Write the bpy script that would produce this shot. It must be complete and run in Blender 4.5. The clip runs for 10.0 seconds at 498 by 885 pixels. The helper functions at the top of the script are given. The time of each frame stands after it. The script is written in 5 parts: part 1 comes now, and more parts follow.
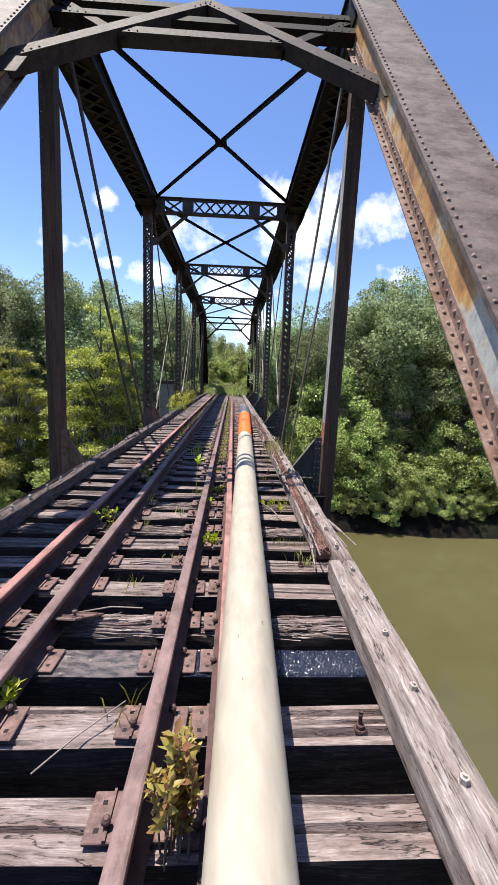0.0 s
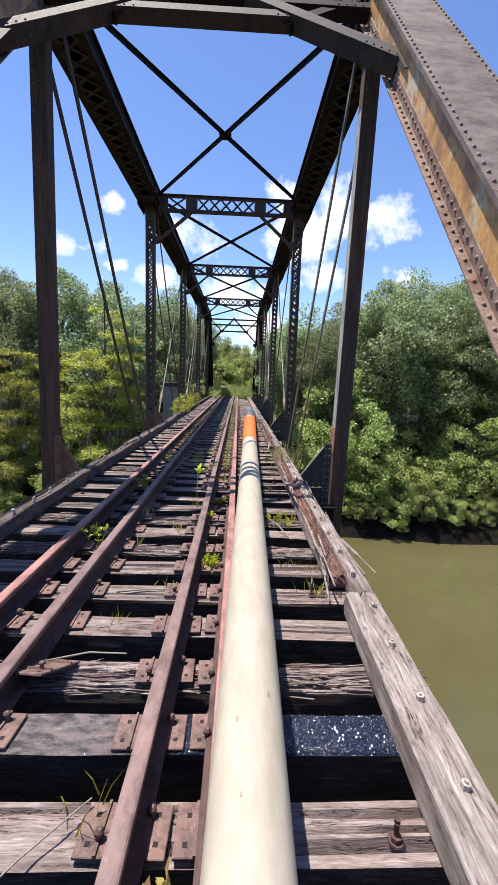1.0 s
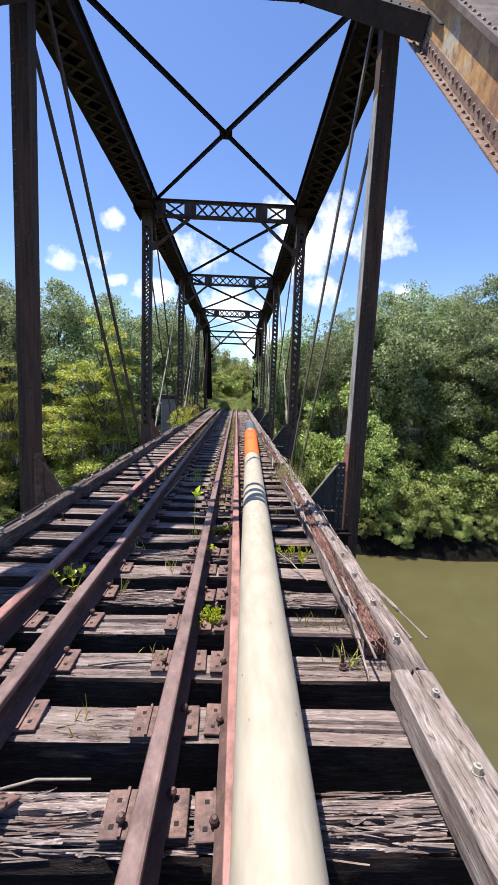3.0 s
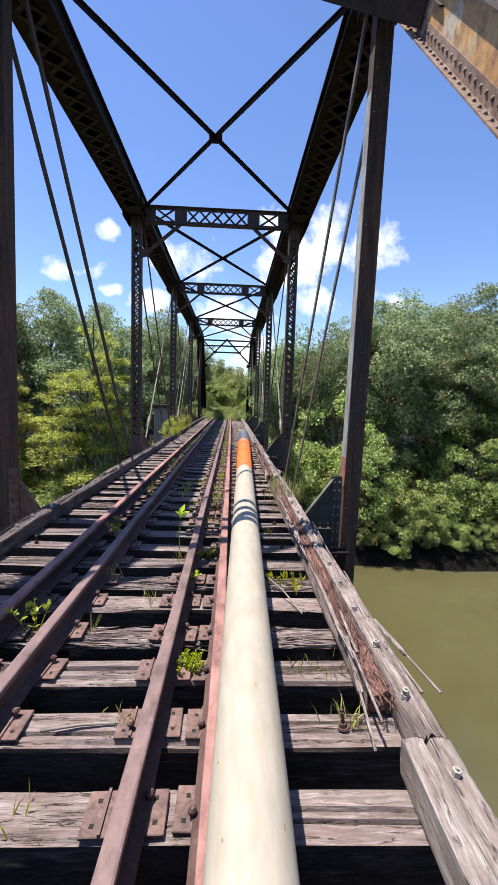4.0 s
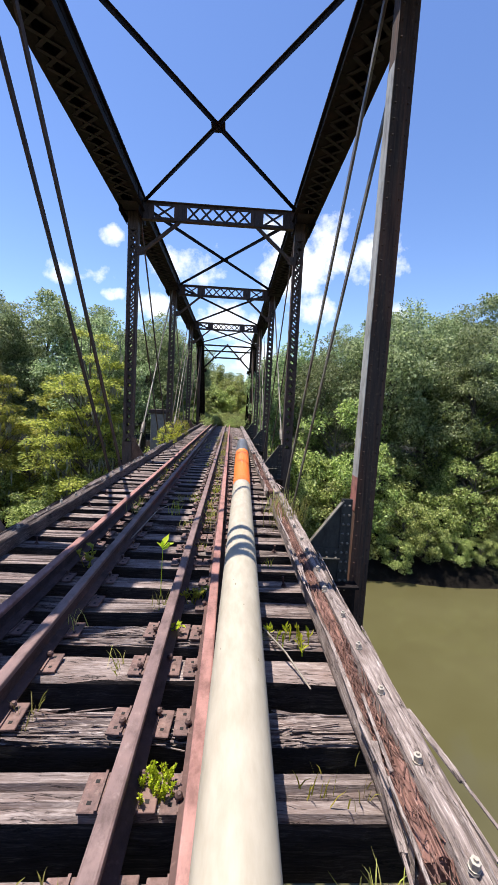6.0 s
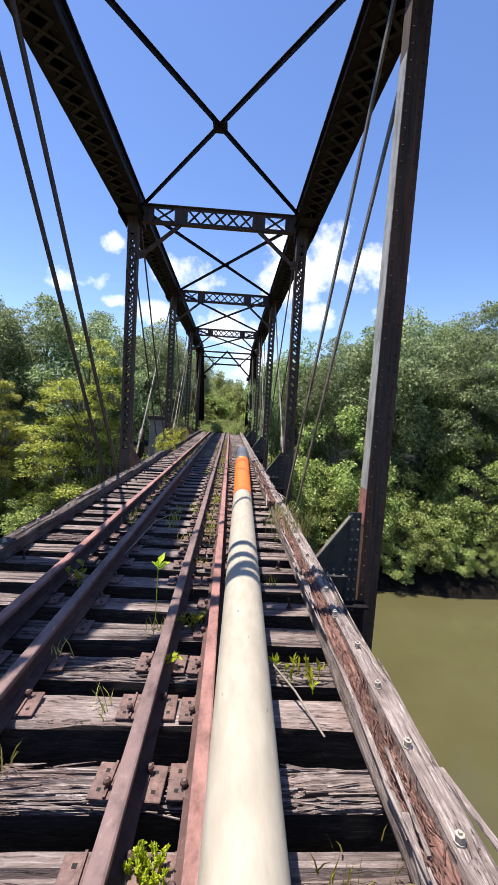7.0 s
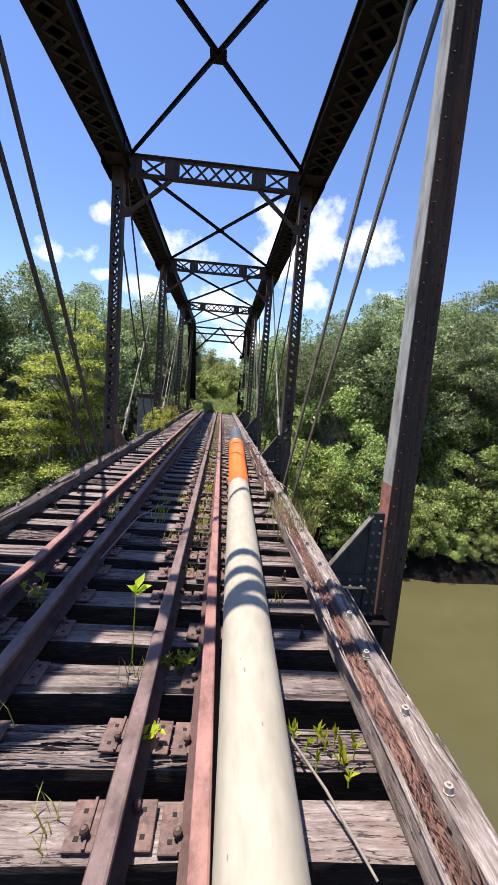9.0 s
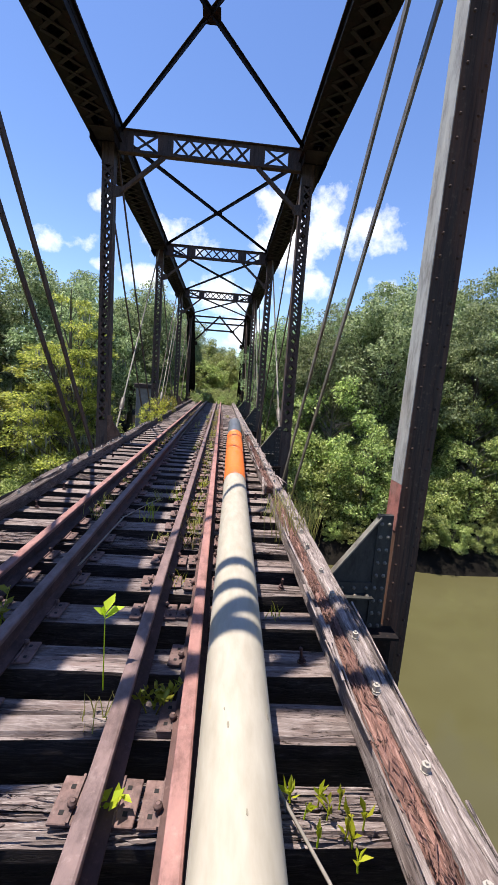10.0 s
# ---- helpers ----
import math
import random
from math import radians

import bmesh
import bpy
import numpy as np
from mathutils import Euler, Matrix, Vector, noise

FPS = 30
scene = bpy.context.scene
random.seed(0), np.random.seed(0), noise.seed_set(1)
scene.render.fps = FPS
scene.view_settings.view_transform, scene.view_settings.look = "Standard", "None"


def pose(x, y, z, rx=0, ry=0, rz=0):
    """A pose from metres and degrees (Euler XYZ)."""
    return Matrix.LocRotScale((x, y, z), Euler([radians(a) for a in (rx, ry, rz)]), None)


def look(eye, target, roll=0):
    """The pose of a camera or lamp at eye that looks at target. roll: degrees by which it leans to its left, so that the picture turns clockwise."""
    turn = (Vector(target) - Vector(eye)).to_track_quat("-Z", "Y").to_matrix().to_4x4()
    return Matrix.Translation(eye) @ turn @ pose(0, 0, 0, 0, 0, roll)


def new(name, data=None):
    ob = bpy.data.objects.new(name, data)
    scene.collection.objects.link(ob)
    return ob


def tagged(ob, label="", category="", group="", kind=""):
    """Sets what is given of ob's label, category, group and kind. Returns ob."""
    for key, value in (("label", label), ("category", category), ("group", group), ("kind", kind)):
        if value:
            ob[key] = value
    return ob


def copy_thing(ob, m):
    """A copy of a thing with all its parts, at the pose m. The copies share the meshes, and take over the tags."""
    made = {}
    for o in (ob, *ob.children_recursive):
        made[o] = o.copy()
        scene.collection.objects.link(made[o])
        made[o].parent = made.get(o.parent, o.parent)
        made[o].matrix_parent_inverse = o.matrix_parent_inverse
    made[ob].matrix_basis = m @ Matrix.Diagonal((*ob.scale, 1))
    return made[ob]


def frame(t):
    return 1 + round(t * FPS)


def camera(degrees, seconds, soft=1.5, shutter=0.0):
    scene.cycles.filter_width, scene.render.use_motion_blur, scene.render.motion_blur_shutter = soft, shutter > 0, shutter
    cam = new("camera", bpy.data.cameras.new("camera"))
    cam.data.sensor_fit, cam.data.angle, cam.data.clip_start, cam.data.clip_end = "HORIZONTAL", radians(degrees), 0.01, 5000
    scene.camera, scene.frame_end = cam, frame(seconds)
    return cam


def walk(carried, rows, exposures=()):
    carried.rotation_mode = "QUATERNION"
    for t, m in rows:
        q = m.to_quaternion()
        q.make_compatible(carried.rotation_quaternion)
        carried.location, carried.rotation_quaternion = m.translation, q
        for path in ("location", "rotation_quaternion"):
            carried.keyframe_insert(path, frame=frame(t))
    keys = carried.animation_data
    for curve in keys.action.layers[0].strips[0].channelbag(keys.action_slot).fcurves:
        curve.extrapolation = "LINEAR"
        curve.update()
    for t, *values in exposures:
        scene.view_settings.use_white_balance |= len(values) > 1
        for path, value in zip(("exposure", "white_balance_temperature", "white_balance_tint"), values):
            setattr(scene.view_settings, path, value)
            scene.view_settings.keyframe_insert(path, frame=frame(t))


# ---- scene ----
cam = camera(62.1, 10.0)
PATH = [
    (0, (0.75, 0.259, 1.545), (0.838, 2.232, 1.235), 2.1),
    (0.5, (0.714, 0.441, 1.53), (0.787, 2.416, 1.226), 2.1),
    (1, (0.777, 0.692, 1.553), (0.838, 2.669, 1.252), 2.1),
    (1.5, (0.724, 0.897, 1.543), (0.78, 2.875, 1.251), 2.1),
    (2, (0.704, 1.075, 1.539), (0.758, 3.055, 1.259), 2.0),
    (3.5, (0.747, 1.524, 1.518), (0.823, 3.511, 1.3), 2.0),
    (4, (0.791, 1.701, 1.548), (0.879, 3.689, 1.349), 1.8),
    (4.5, (0.737, 1.849, 1.556), (0.848, 3.837, 1.363), 1.8),
    (5, (0.758, 1.982, 1.559), (0.868, 3.969, 1.362), 2.4),
    (5.5, (0.821, 2.196, 1.583), (0.921, 4.185, 1.394), 2.8),
    (7, (0.794, 2.643, 1.59), (0.89, 4.636, 1.454), 3.3),
    (7.5, (0.726, 2.814, 1.586), (0.837, 4.806, 1.44), 3.4),
    (8, (0.733, 2.981, 1.553), (0.859, 4.97, 1.387), 3.7),
    (8.5, (0.769, 3.253, 1.565), (0.916, 5.238, 1.374), 4.3),
    (9, (0.728, 3.425, 1.575), (0.874, 5.406, 1.344), 4.3),
    (9.5, (0.731, 3.58, 1.554), (0.885, 5.557, 1.291), 4.3),
    (10, (0.812, 3.799, 1.563), (0.956, 5.774, 1.287), 4.2),
]
walk(cam, [(t, look(eye, target, roll)) for t, eye, target, roll in PATH])

# ---- sky and sun ----
SUN_WAY = Vector((-0.272, 0.06, 1.0)).normalized()      # towards the sun
ELEV = math.asin(SUN_WAY.z)
AZ = math.atan2(SUN_WAY.x, SUN_WAY.y)                  # from +y, clockwise towards +x
SKY, SUN = 0.086, 4.6
scene.view_settings.exposure = 1.06

lamp = bpy.data.lights.new("sun", "SUN")
lamp.energy, lamp.angle, lamp.color = SUN, radians(0.55), (1.0, 0.93, 0.83)
sun = new("sun", lamp)
sun.matrix_world = look(SUN_WAY * 60, (0, 0, 0))

world = bpy.data.worlds.new("sky")
scene.world = world
world.use_nodes = True


def link(nt, a, b):
    nt.links.new(a, b)


def node(nt, kind, **sets):
    n = nt.nodes.new(kind)
    for k, v in sets.items():
        n.inputs[k.replace("_", " ")].default_value = v
    return n


def calc(nt, op, a, b=None, c=None, clamp=False):
    n = nt.nodes.new("ShaderNodeMath")
    n.operation, n.use_clamp = op, clamp
    for i, v in enumerate((a, b, c)):
        if v is None:
            continue
        if isinstance(v, (int, float)):
            n.inputs[i].default_value = v
        else:
            nt.links.new(v, n.inputs[i])
    return n.outputs[0]


def build_sky():
    nt = world.node_tree
    back = nt.nodes["Background"]
    sky = nt.nodes.new("ShaderNodeTexSky")
    sky.sky_type, sky.sun_disc = "NISHITA", False
    sky.sun_elevation, sky.sun_rotation = ELEV, AZ
    sky.air_density, sky.dust_density, sky.ozone_density = 1.0, 0.2, 3.0
    co = nt.nodes.new("ShaderNodeTexCoord")
    sep = nt.nodes.new("ShaderNodeSeparateXYZ")
    link(nt, co.outputs["Generated"], sep.inputs[0])
    ahead = calc(nt, "MAXIMUM", sep.outputs[1], 0.02)
    u = calc(nt, "DIVIDE", sep.outputs[0], ahead)
    v = calc(nt, "DIVIDE", sep.outputs[2], ahead)
    puff = node(nt, "ShaderNodeTexNoise", Scale=14.0, Detail=9.0, Roughness=0.6)
    link(nt, co.outputs["Generated"], puff.inputs["Vector"])
    # fair-weather clouds: centre (across, up), half width, half height
    clouds = [(-0.285, 0.375, 0.030, 0.026), (-0.375, 0.290, 0.075, 0.028), (-0.285, 0.245, 0.03, 0.016), (-0.10, 0.315, 0.085, 0.055),
              (-0.20, 0.222, 0.05, 0.028), (0.10, 0.43, 0.055, 0.05), (0.13, 0.34, 0.09, 0.085), (0.21, 0.40, 0.06, 0.085),
              (0.325, 0.365, 0.085, 0.06), (0.20, 0.24, 0.075, 0.035), (0.39, 0.245, 0.06, 0.03), (0.05, 0.12, 0.07, 0.04), (-0.04, 0.20, 0.12, 0.04)]
    field = None
    for cu, cv, a, b in clouds:
        du = calc(nt, "MULTIPLY", calc(nt, "SUBTRACT", u, cu), 1 / a)
        dv = calc(nt, "MULTIPLY", calc(nt, "SUBTRACT", v, cv), 1 / b)
        r2 = calc(nt, "ADD", calc(nt, "MULTIPLY", du, du), calc(nt, "MULTIPLY", dv, dv))
        f = calc(nt, "SUBTRACT", 1.0, r2)
        field = f if field is None else calc(nt, "MAXIMUM", field, f)
    field = calc(nt, "MAXIMUM", field, -3.0)
    wob = calc(nt, "MULTIPLY", calc(nt, "SUBTRACT", puff.outputs["Fac"], 0.5), 5.5)
    dens = calc(nt, "MULTIPLY", calc(nt, "ADD", field, wob), 0.8, clamp=True)
    dens = calc(nt, "SMOOTH_MIN", dens, 0.93, 0.1)
    mix = nt.nodes.new("ShaderNodeMix")
    mix.data_type = "RGBA"
    link(nt, dens, mix.inputs["Factor"])
    tone = nt.nodes.new("ShaderNodeHueSaturation")
    tone.inputs["Saturation"].default_value, tone.inputs["Value"].default_value = 1.12, 1.22
    tone.inputs["Hue"].default_value = 0.511
    link(nt, sky.outputs[0], tone.inputs["Color"])
    link(nt, tone.outputs[0], mix.inputs[6])
    mix.inputs[7].default_value = (7.8, 7.9, 8.3, 1)
    link(nt, mix.outputs[2], back.inputs[0])
    back.inputs[1].default_value = SKY


build_sky()

# ---- materials ----
def paint(name, rough=0.7, metal=0.0):
    m = bpy.data.materials.new(name)
    m.use_nodes = True
    b = m.node_tree.nodes["Principled BSDF"]
    b.inputs["Roughness"].default_value, b.inputs["Metallic"].default_value = rough, metal
    return m, m.node_tree, b


def coords(nt, scale=(1, 1, 1), source="Object", shift=0.0):
    co = nt.nodes.new("ShaderNodeTexCoord")
    mp = nt.nodes.new("ShaderNodeMapping")
    mp.inputs["Scale"].default_value = scale
    link(nt, co.outputs[source], mp.inputs["Vector"])
    if shift:
        info = nt.nodes.new("ShaderNodeObjectInfo")
        mul = calc(nt, "MULTIPLY", info.outputs["Random"], shift)
        link(nt, mul, mp.inputs["Location"])
    return mp.outputs[0]


def grain(nt, vec, scale, detail=5.0, rough=0.6):
    n = node(nt, "ShaderNodeTexNoise", Scale=scale, Detail=detail, Roughness=rough)
    link(nt, vec, n.inputs["Vector"])
    return n.outputs["Fac"]


def ramp(nt, fac, stops):
    r = nt.nodes.new("ShaderNodeValToRGB")
    el = r.color_ramp.elements
    while len(el) < len(stops):
        el.new(0.5)
    for e, (p, c) in zip(el, stops):
        e.position, e.color = p, (*c, 1)
    link(nt, fac, r.inputs[0])
    return r.outputs[0]


def blend(nt, fac, a, b, mode="MIX"):
    m = nt.nodes.new("ShaderNodeMix")
    m.data_type, m.blend_type = "RGBA", mode
    if isinstance(fac, (int, float)):
        m.inputs["Factor"].default_value = fac
    else:
        link(nt, fac, m.inputs["Factor"])
    for i, v in ((6, a), (7, b)):
        if isinstance(v, tuple):
            m.inputs[i].default_value = (*v, 1)
        else:
            link(nt, v, m.inputs[i])
    return m.outputs[2]


def bump(nt, b, fac, strength, dist=0.01):
    n = node(nt, "ShaderNodeBump", Strength=strength, Distance=dist)
    link(nt, fac, n.inputs["Height"])
    link(nt, n.outputs[0], b.inputs["Normal"])


def warped(nt, scale, shift, sway):
    """Object coordinates bent sideways by slow noise, so that grain winds round knots."""
    co = nt.nodes.new("ShaderNodeTexCoord")
    info = nt.nodes.new("ShaderNodeObjectInfo")
    slide = nt.nodes.new("ShaderNodeVectorMath")
    slide.operation = "ADD"
    link(nt, co.outputs["Object"], slide.inputs[0])
    link(nt, calc(nt, "MULTIPLY", info.outputs["Random"], shift), slide.inputs[1])
    n = node(nt, "ShaderNodeTexNoise", Scale=4.5, Detail=2.0, Roughness=0.5)
    link(nt, slide.outputs[0], n.inputs["Vector"])
    sub = nt.nodes.new("ShaderNodeVectorMath")
    sub.operation = "MULTIPLY_ADD"
    link(nt, n.outputs["Color"], sub.inputs[0])
    sub.inputs[1].default_value = (0.0, sway, sway)
    link(nt, slide.outputs[0], sub.inputs[2])
    mp = nt.nodes.new("ShaderNodeMapping")
    mp.inputs["Scale"].default_value = scale
    link(nt, sub.outputs[0], mp.inputs["Vector"])
    return mp.outputs[0]


def wood(name, dark, mid, light, stain=(0.05, 0.03, 0.03), stain_at=0.62, rough=0.88, sway=0.035):
    """Weathered timber, its grain along local x: fine streaks, thin open cracks, bleached and brown patches."""
    m, nt, b = paint(name, rough)
    winding = warped(nt, (1, 1, 1), 40, sway * 1.5)

    def along(sx, sy):
        mp = nt.nodes.new("ShaderNodeMapping")
        mp.inputs["Scale"].default_value = (sx, sy, sy)
        link(nt, winding, mp.inputs["Vector"])
        return mp.outputs[0]
    fine = grain(nt, along(4.5, 130), 1.0, 6, 0.66)
    hair = grain(nt, along(9.0, 330), 1.0, 4, 0.66)
    ring = grain(nt, along(2.6, 62), 1.0, 6, 0.66)
    split = grain(nt, along(1.5, 26), 1.0, 5, 0.6)
    wide = grain(nt, coords(nt, (1.6, 6, 6), shift=20), 1.7, 8, 0.72)
    tone = grain(nt, coords(nt, (2.6, 9, 9), shift=90), 1.4, 9, 0.74)
    streak = calc(nt, "ADD", calc(nt, "MULTIPLY", fine, 0.45), calc(nt, "ADD", calc(nt, "MULTIPLY", hair, 0.25), calc(nt, "MULTIPLY", ring, 0.30)))
    col = ramp(nt, streak, [(0.34, dark), (0.44, tuple(0.35 * c + 0.65 * d for c, d in zip(dark, mid))), (0.51, mid), (0.64, light)])
    st = ramp(nt, wide, [(stain_at - 0.12, (0, 0, 0)), (stain_at + 0.06, (0.75, 0.75, 0.75))])
    col = blend(nt, st, col, stain)
    col = blend(nt, 1.0, col, ramp(nt, tone, [(0.30, (0.50, 0.47, 0.46)), (0.48, (0.96, 0.93, 0.92)), (0.68, (1.28, 1.28, 1.28))]), "MULTIPLY")
    gap = ramp(nt, split, [(0.484, (0, 0, 0)), (0.495, (1, 1, 1)), (0.505, (1, 1, 1)), (0.516, (0, 0, 0))])
    here = ramp(nt, wide, [(0.48, (0, 0, 0)), (0.54, (1, 1, 1))])
    deep = ramp(nt, ring, [(0.27, (1, 1, 1)), (0.33, (0, 0, 0))])
    open_ = calc(nt, "MAXIMUM", calc(nt, "MULTIPLY", gap, here), deep)
    col = blend(nt, calc(nt, "MULTIPLY", open_, 0.9), col, tuple(0.25 * c for c in dark))
    info = nt.nodes.new("ShaderNodeObjectInfo")
    hs = nt.nodes.new("ShaderNodeHueSaturation")
    link(nt, calc(nt, "ADD", calc(nt, "MULTIPLY", info.outputs["Random"], 0.44), 0.76), hs.inputs["Value"])
    link(nt, col, hs.inputs["Color"])
    link(nt, hs.outputs[0], b.inputs["Base Color"])
    b.inputs["Specular IOR Level"].default_value = 0.3
    bump(nt, b, calc(nt, "SUBTRACT", streak, calc(nt, "MULTIPLY", open_, 0.6)), 0.7, 0.008)
    return m


def steel(name, base, rust, pale, rough=0.68, rust_at=0.55, along=(3, 3, 1.2), metal=0.0, spec=0.3):
    m, nt, b = paint(name, rough, metal)
    big = grain(nt, coords(nt, along, "Object"), 1.1, 6, 0.65)
    spot = grain(nt, coords(nt, (1, 1, 1), "Object"), 28.0, 5, 0.7)
    col = blend(nt, ramp(nt, big, [(rust_at - 0.1, (0, 0, 0)), (rust_at + 0.1, (1, 1, 1))]), base, rust)
    col = blend(nt, ramp(nt, spot, [(0.56, (0, 0, 0)), (0.72, (0.7, 0.7, 0.7))]), col, pale)
    blot = grain(nt, coords(nt, tuple(2.2 * c for c in along), "Object", 30), 1.6, 7, 0.72)
    col = blend(nt, 1.0, col, ramp(nt, blot, [(0.36, (0.55, 0.53, 0.52)), (0.52, (1, 1, 1)), (0.70, (1.25, 1.22, 1.2))]), "MULTIPLY")
    b.inputs["Specular IOR Level"].default_value = spec
    link(nt, col, b.inputs["Base Color"])
    link(nt, calc(nt, "ADD", calc(nt, "MULTIPLY", spot, 0.35), rough - 0.17), b.inputs["Roughness"])
    bump(nt, b, spot, 0.25, 0.003)
    return m


WOOD = wood("weathered_tie_wood", (0.052, 0.039, 0.036), (0.200, 0.163, 0.155), (0.355, 0.312, 0.300), (0.145, 0.102, 0.092), 0.58)
WOOD_PALE = wood("pale_timber", (0.075, 0.055, 0.052), (0.295, 0.258, 0.243), (0.52, 0.485, 0.465), (0.19, 0.12, 0.105), 0.60, sway=0.022)
WOOD_ROT = wood("rotten_wood", (0.030, 0.021, 0.020), (0.205, 0.165, 0.157), (0.52, 0.465, 0.445), (0.13, 0.068, 0.055), 0.62)
WOOD_RED = wood("red_rotten_heartwood", (0.035, 0.018, 0.015), (0.165, 0.088, 0.074), (0.32, 0.215, 0.185), (0.17, 0.085, 0.062), 0.60)
WOOD_DARK = wood("grey_split_wood", (0.045, 0.033, 0.03), (0.225, 0.185, 0.175), (0.48, 0.43, 0.41), (0.10, 0.07, 0.062), 0.62)
WOOD_OLD = wood("dark_gnarled_timber", (0.020, 0.015, 0.014), (0.105, 0.084, 0.079), (0.30, 0.26, 0.25), (0.06, 0.04, 0.036), 0.6)
# tie sides: creosote brown darkened further to hold the shade between ties
WOOD_SIDE = wood("shaded_creosoted_side", (0.010, 0.008, 0.008), (0.045, 0.034, 0.032), (0.13, 0.105, 0.098), (0.02, 0.016, 0.015), 0.6)
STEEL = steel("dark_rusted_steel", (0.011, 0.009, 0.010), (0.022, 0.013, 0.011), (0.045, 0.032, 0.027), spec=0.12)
STEEL_POST = steel("brown_painted_post_steel", (0.050, 0.036, 0.029), (0.11, 0.054, 0.034), (0.14, 0.10, 0.075), 0.8, 0.53, (9, 9, 0.45))
LACED = steel("grey_brown_laced_steel", (0.068, 0.054, 0.049), (0.090, 0.058, 0.046), (0.15, 0.125, 0.108), 0.75, 0.52, (5, 5, 0.8), spec=0.2)
COVER = steel("grey_brown_cover_plate", (0.150, 0.118, 0.106), (0.098, 0.072, 0.064), (0.23, 0.19, 0.17), 0.7, 0.5, (1.5, 2.4, 2.4), 0.0)
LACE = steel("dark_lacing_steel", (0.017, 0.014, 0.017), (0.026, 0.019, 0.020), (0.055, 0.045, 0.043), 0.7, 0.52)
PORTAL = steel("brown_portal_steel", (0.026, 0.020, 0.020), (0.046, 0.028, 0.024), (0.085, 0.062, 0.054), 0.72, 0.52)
FLANGE = steel("worn_flange", (0.25, 0.175, 0.145), (0.15, 0.085, 0.062), (0.34, 0.28, 0.245), 0.7, 0.50, (3, 3, 3), 0.0)
RAIL = steel("brown_guard_rail", (0.155, 0.104, 0.100), (0.190, 0.126, 0.118), (0.25, 0.18, 0.17), 0.6, 0.5, (2.5, 1.2, 2.5), 0.0)
# darker than the heads: rust brown with the rail sides' shade mixed in
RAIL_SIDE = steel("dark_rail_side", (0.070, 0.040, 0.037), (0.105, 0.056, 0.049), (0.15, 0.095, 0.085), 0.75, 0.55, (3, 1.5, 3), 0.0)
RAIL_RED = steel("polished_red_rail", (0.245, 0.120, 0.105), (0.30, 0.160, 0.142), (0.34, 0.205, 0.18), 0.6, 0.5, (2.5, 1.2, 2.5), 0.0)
PLATE = steel("rusted_tie_plate", (0.118, 0.076, 0.071), (0.170, 0.104, 0.093), (0.25, 0.185, 0.165), 0.7, 0.5, (7, 7, 7), 0.0)
ROD = steel("grey_steel_rod", (0.16, 0.145, 0.12), (0.10, 0.07, 0.055), (0.26, 0.24, 0.21), 0.45, 0.6)
GREY_STEEL = steel("grey_painted_gusset", (0.042, 0.041, 0.038), (0.030, 0.025, 0.022), (0.085, 0.078, 0.07), 0.68, 0.6)
RUSTY = steel("rust_brown_gusset", (0.17, 0.10, 0.07), (0.12, 0.065, 0.045), (0.24, 0.16, 0.115), 0.8, 0.52, (4, 4, 2))
# pale grey for the post's sun-facing side, its sunlight held in the colour
SUNLIT_STEEL = steel("pale_sunlit_grey", (0.36, 0.36, 0.345), (0.26, 0.24, 0.22), (0.45, 0.43, 0.40), 0.5, 0.6, (3, 3, 0.8), 0.0)
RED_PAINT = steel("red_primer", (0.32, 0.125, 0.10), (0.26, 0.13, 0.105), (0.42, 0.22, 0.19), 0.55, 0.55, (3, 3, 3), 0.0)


def web_steel():
    """Flaking paint of the end posts: ochre rust, pale grey paint, bare dark streaks."""
    m, nt, b = paint("ochre_rusted_web", 0.55)
    a = grain(nt, coords(nt, (2.2, 2.2, 1.5)), 1.3, 7, 0.68)
    d = grain(nt, coords(nt, (3.6, 3.6, 3.0)), 1.7, 7, 0.72)
    co = nt.nodes.new("ShaderNodeTexCoord")
    sep = nt.nodes.new("ShaderNodeSeparateXYZ")
    link(nt, co.outputs["Object"], sep.inputs[0])
    height = calc(nt, "MULTIPLY", calc(nt, "SUBTRACT", sep.outputs[2], 2.2), 0.30)
    rusty = calc(nt, "ADD", a, calc(nt, "MAXIMUM", calc(nt, "MINIMUM", height, 0.075), -0.30))
    col = ramp(nt, rusty, [(0.40, (0.40, 0.41, 0.39)), (0.46, (0.46, 0.39, 0.28)), (0.50, (0.50, 0.30, 0.105)), (0.60, (0.43, 0.215, 0.068)), (0.70, (0.25, 0.125, 0.060))])
    col = blend(nt, calc(nt, "MULTIPLY", ramp(nt, d, [(0.50, (0, 0, 0)), (0.60, (0.8, 0.8, 0.8))]), calc(nt, "ADD", calc(nt, "MULTIPLY", height, 3.0), 0.25, clamp=True)), col, (0.20, 0.105, 0.055))
    mot = grain(nt, coords(nt, (9, 9, 6)), 2.2, 7, 0.72)
    col = blend(nt, 1.0, col, ramp(nt, mot, [(0.34, (0.66, 0.62, 0.58)), (0.5, (1, 1, 1)), (0.68, (1.18, 1.17, 1.15))]), "MULTIPLY")
    link(nt, col, b.inputs["Base Color"])
    bump(nt, b, d, 0.2, 0.003)
    return m


WEB = web_steel()


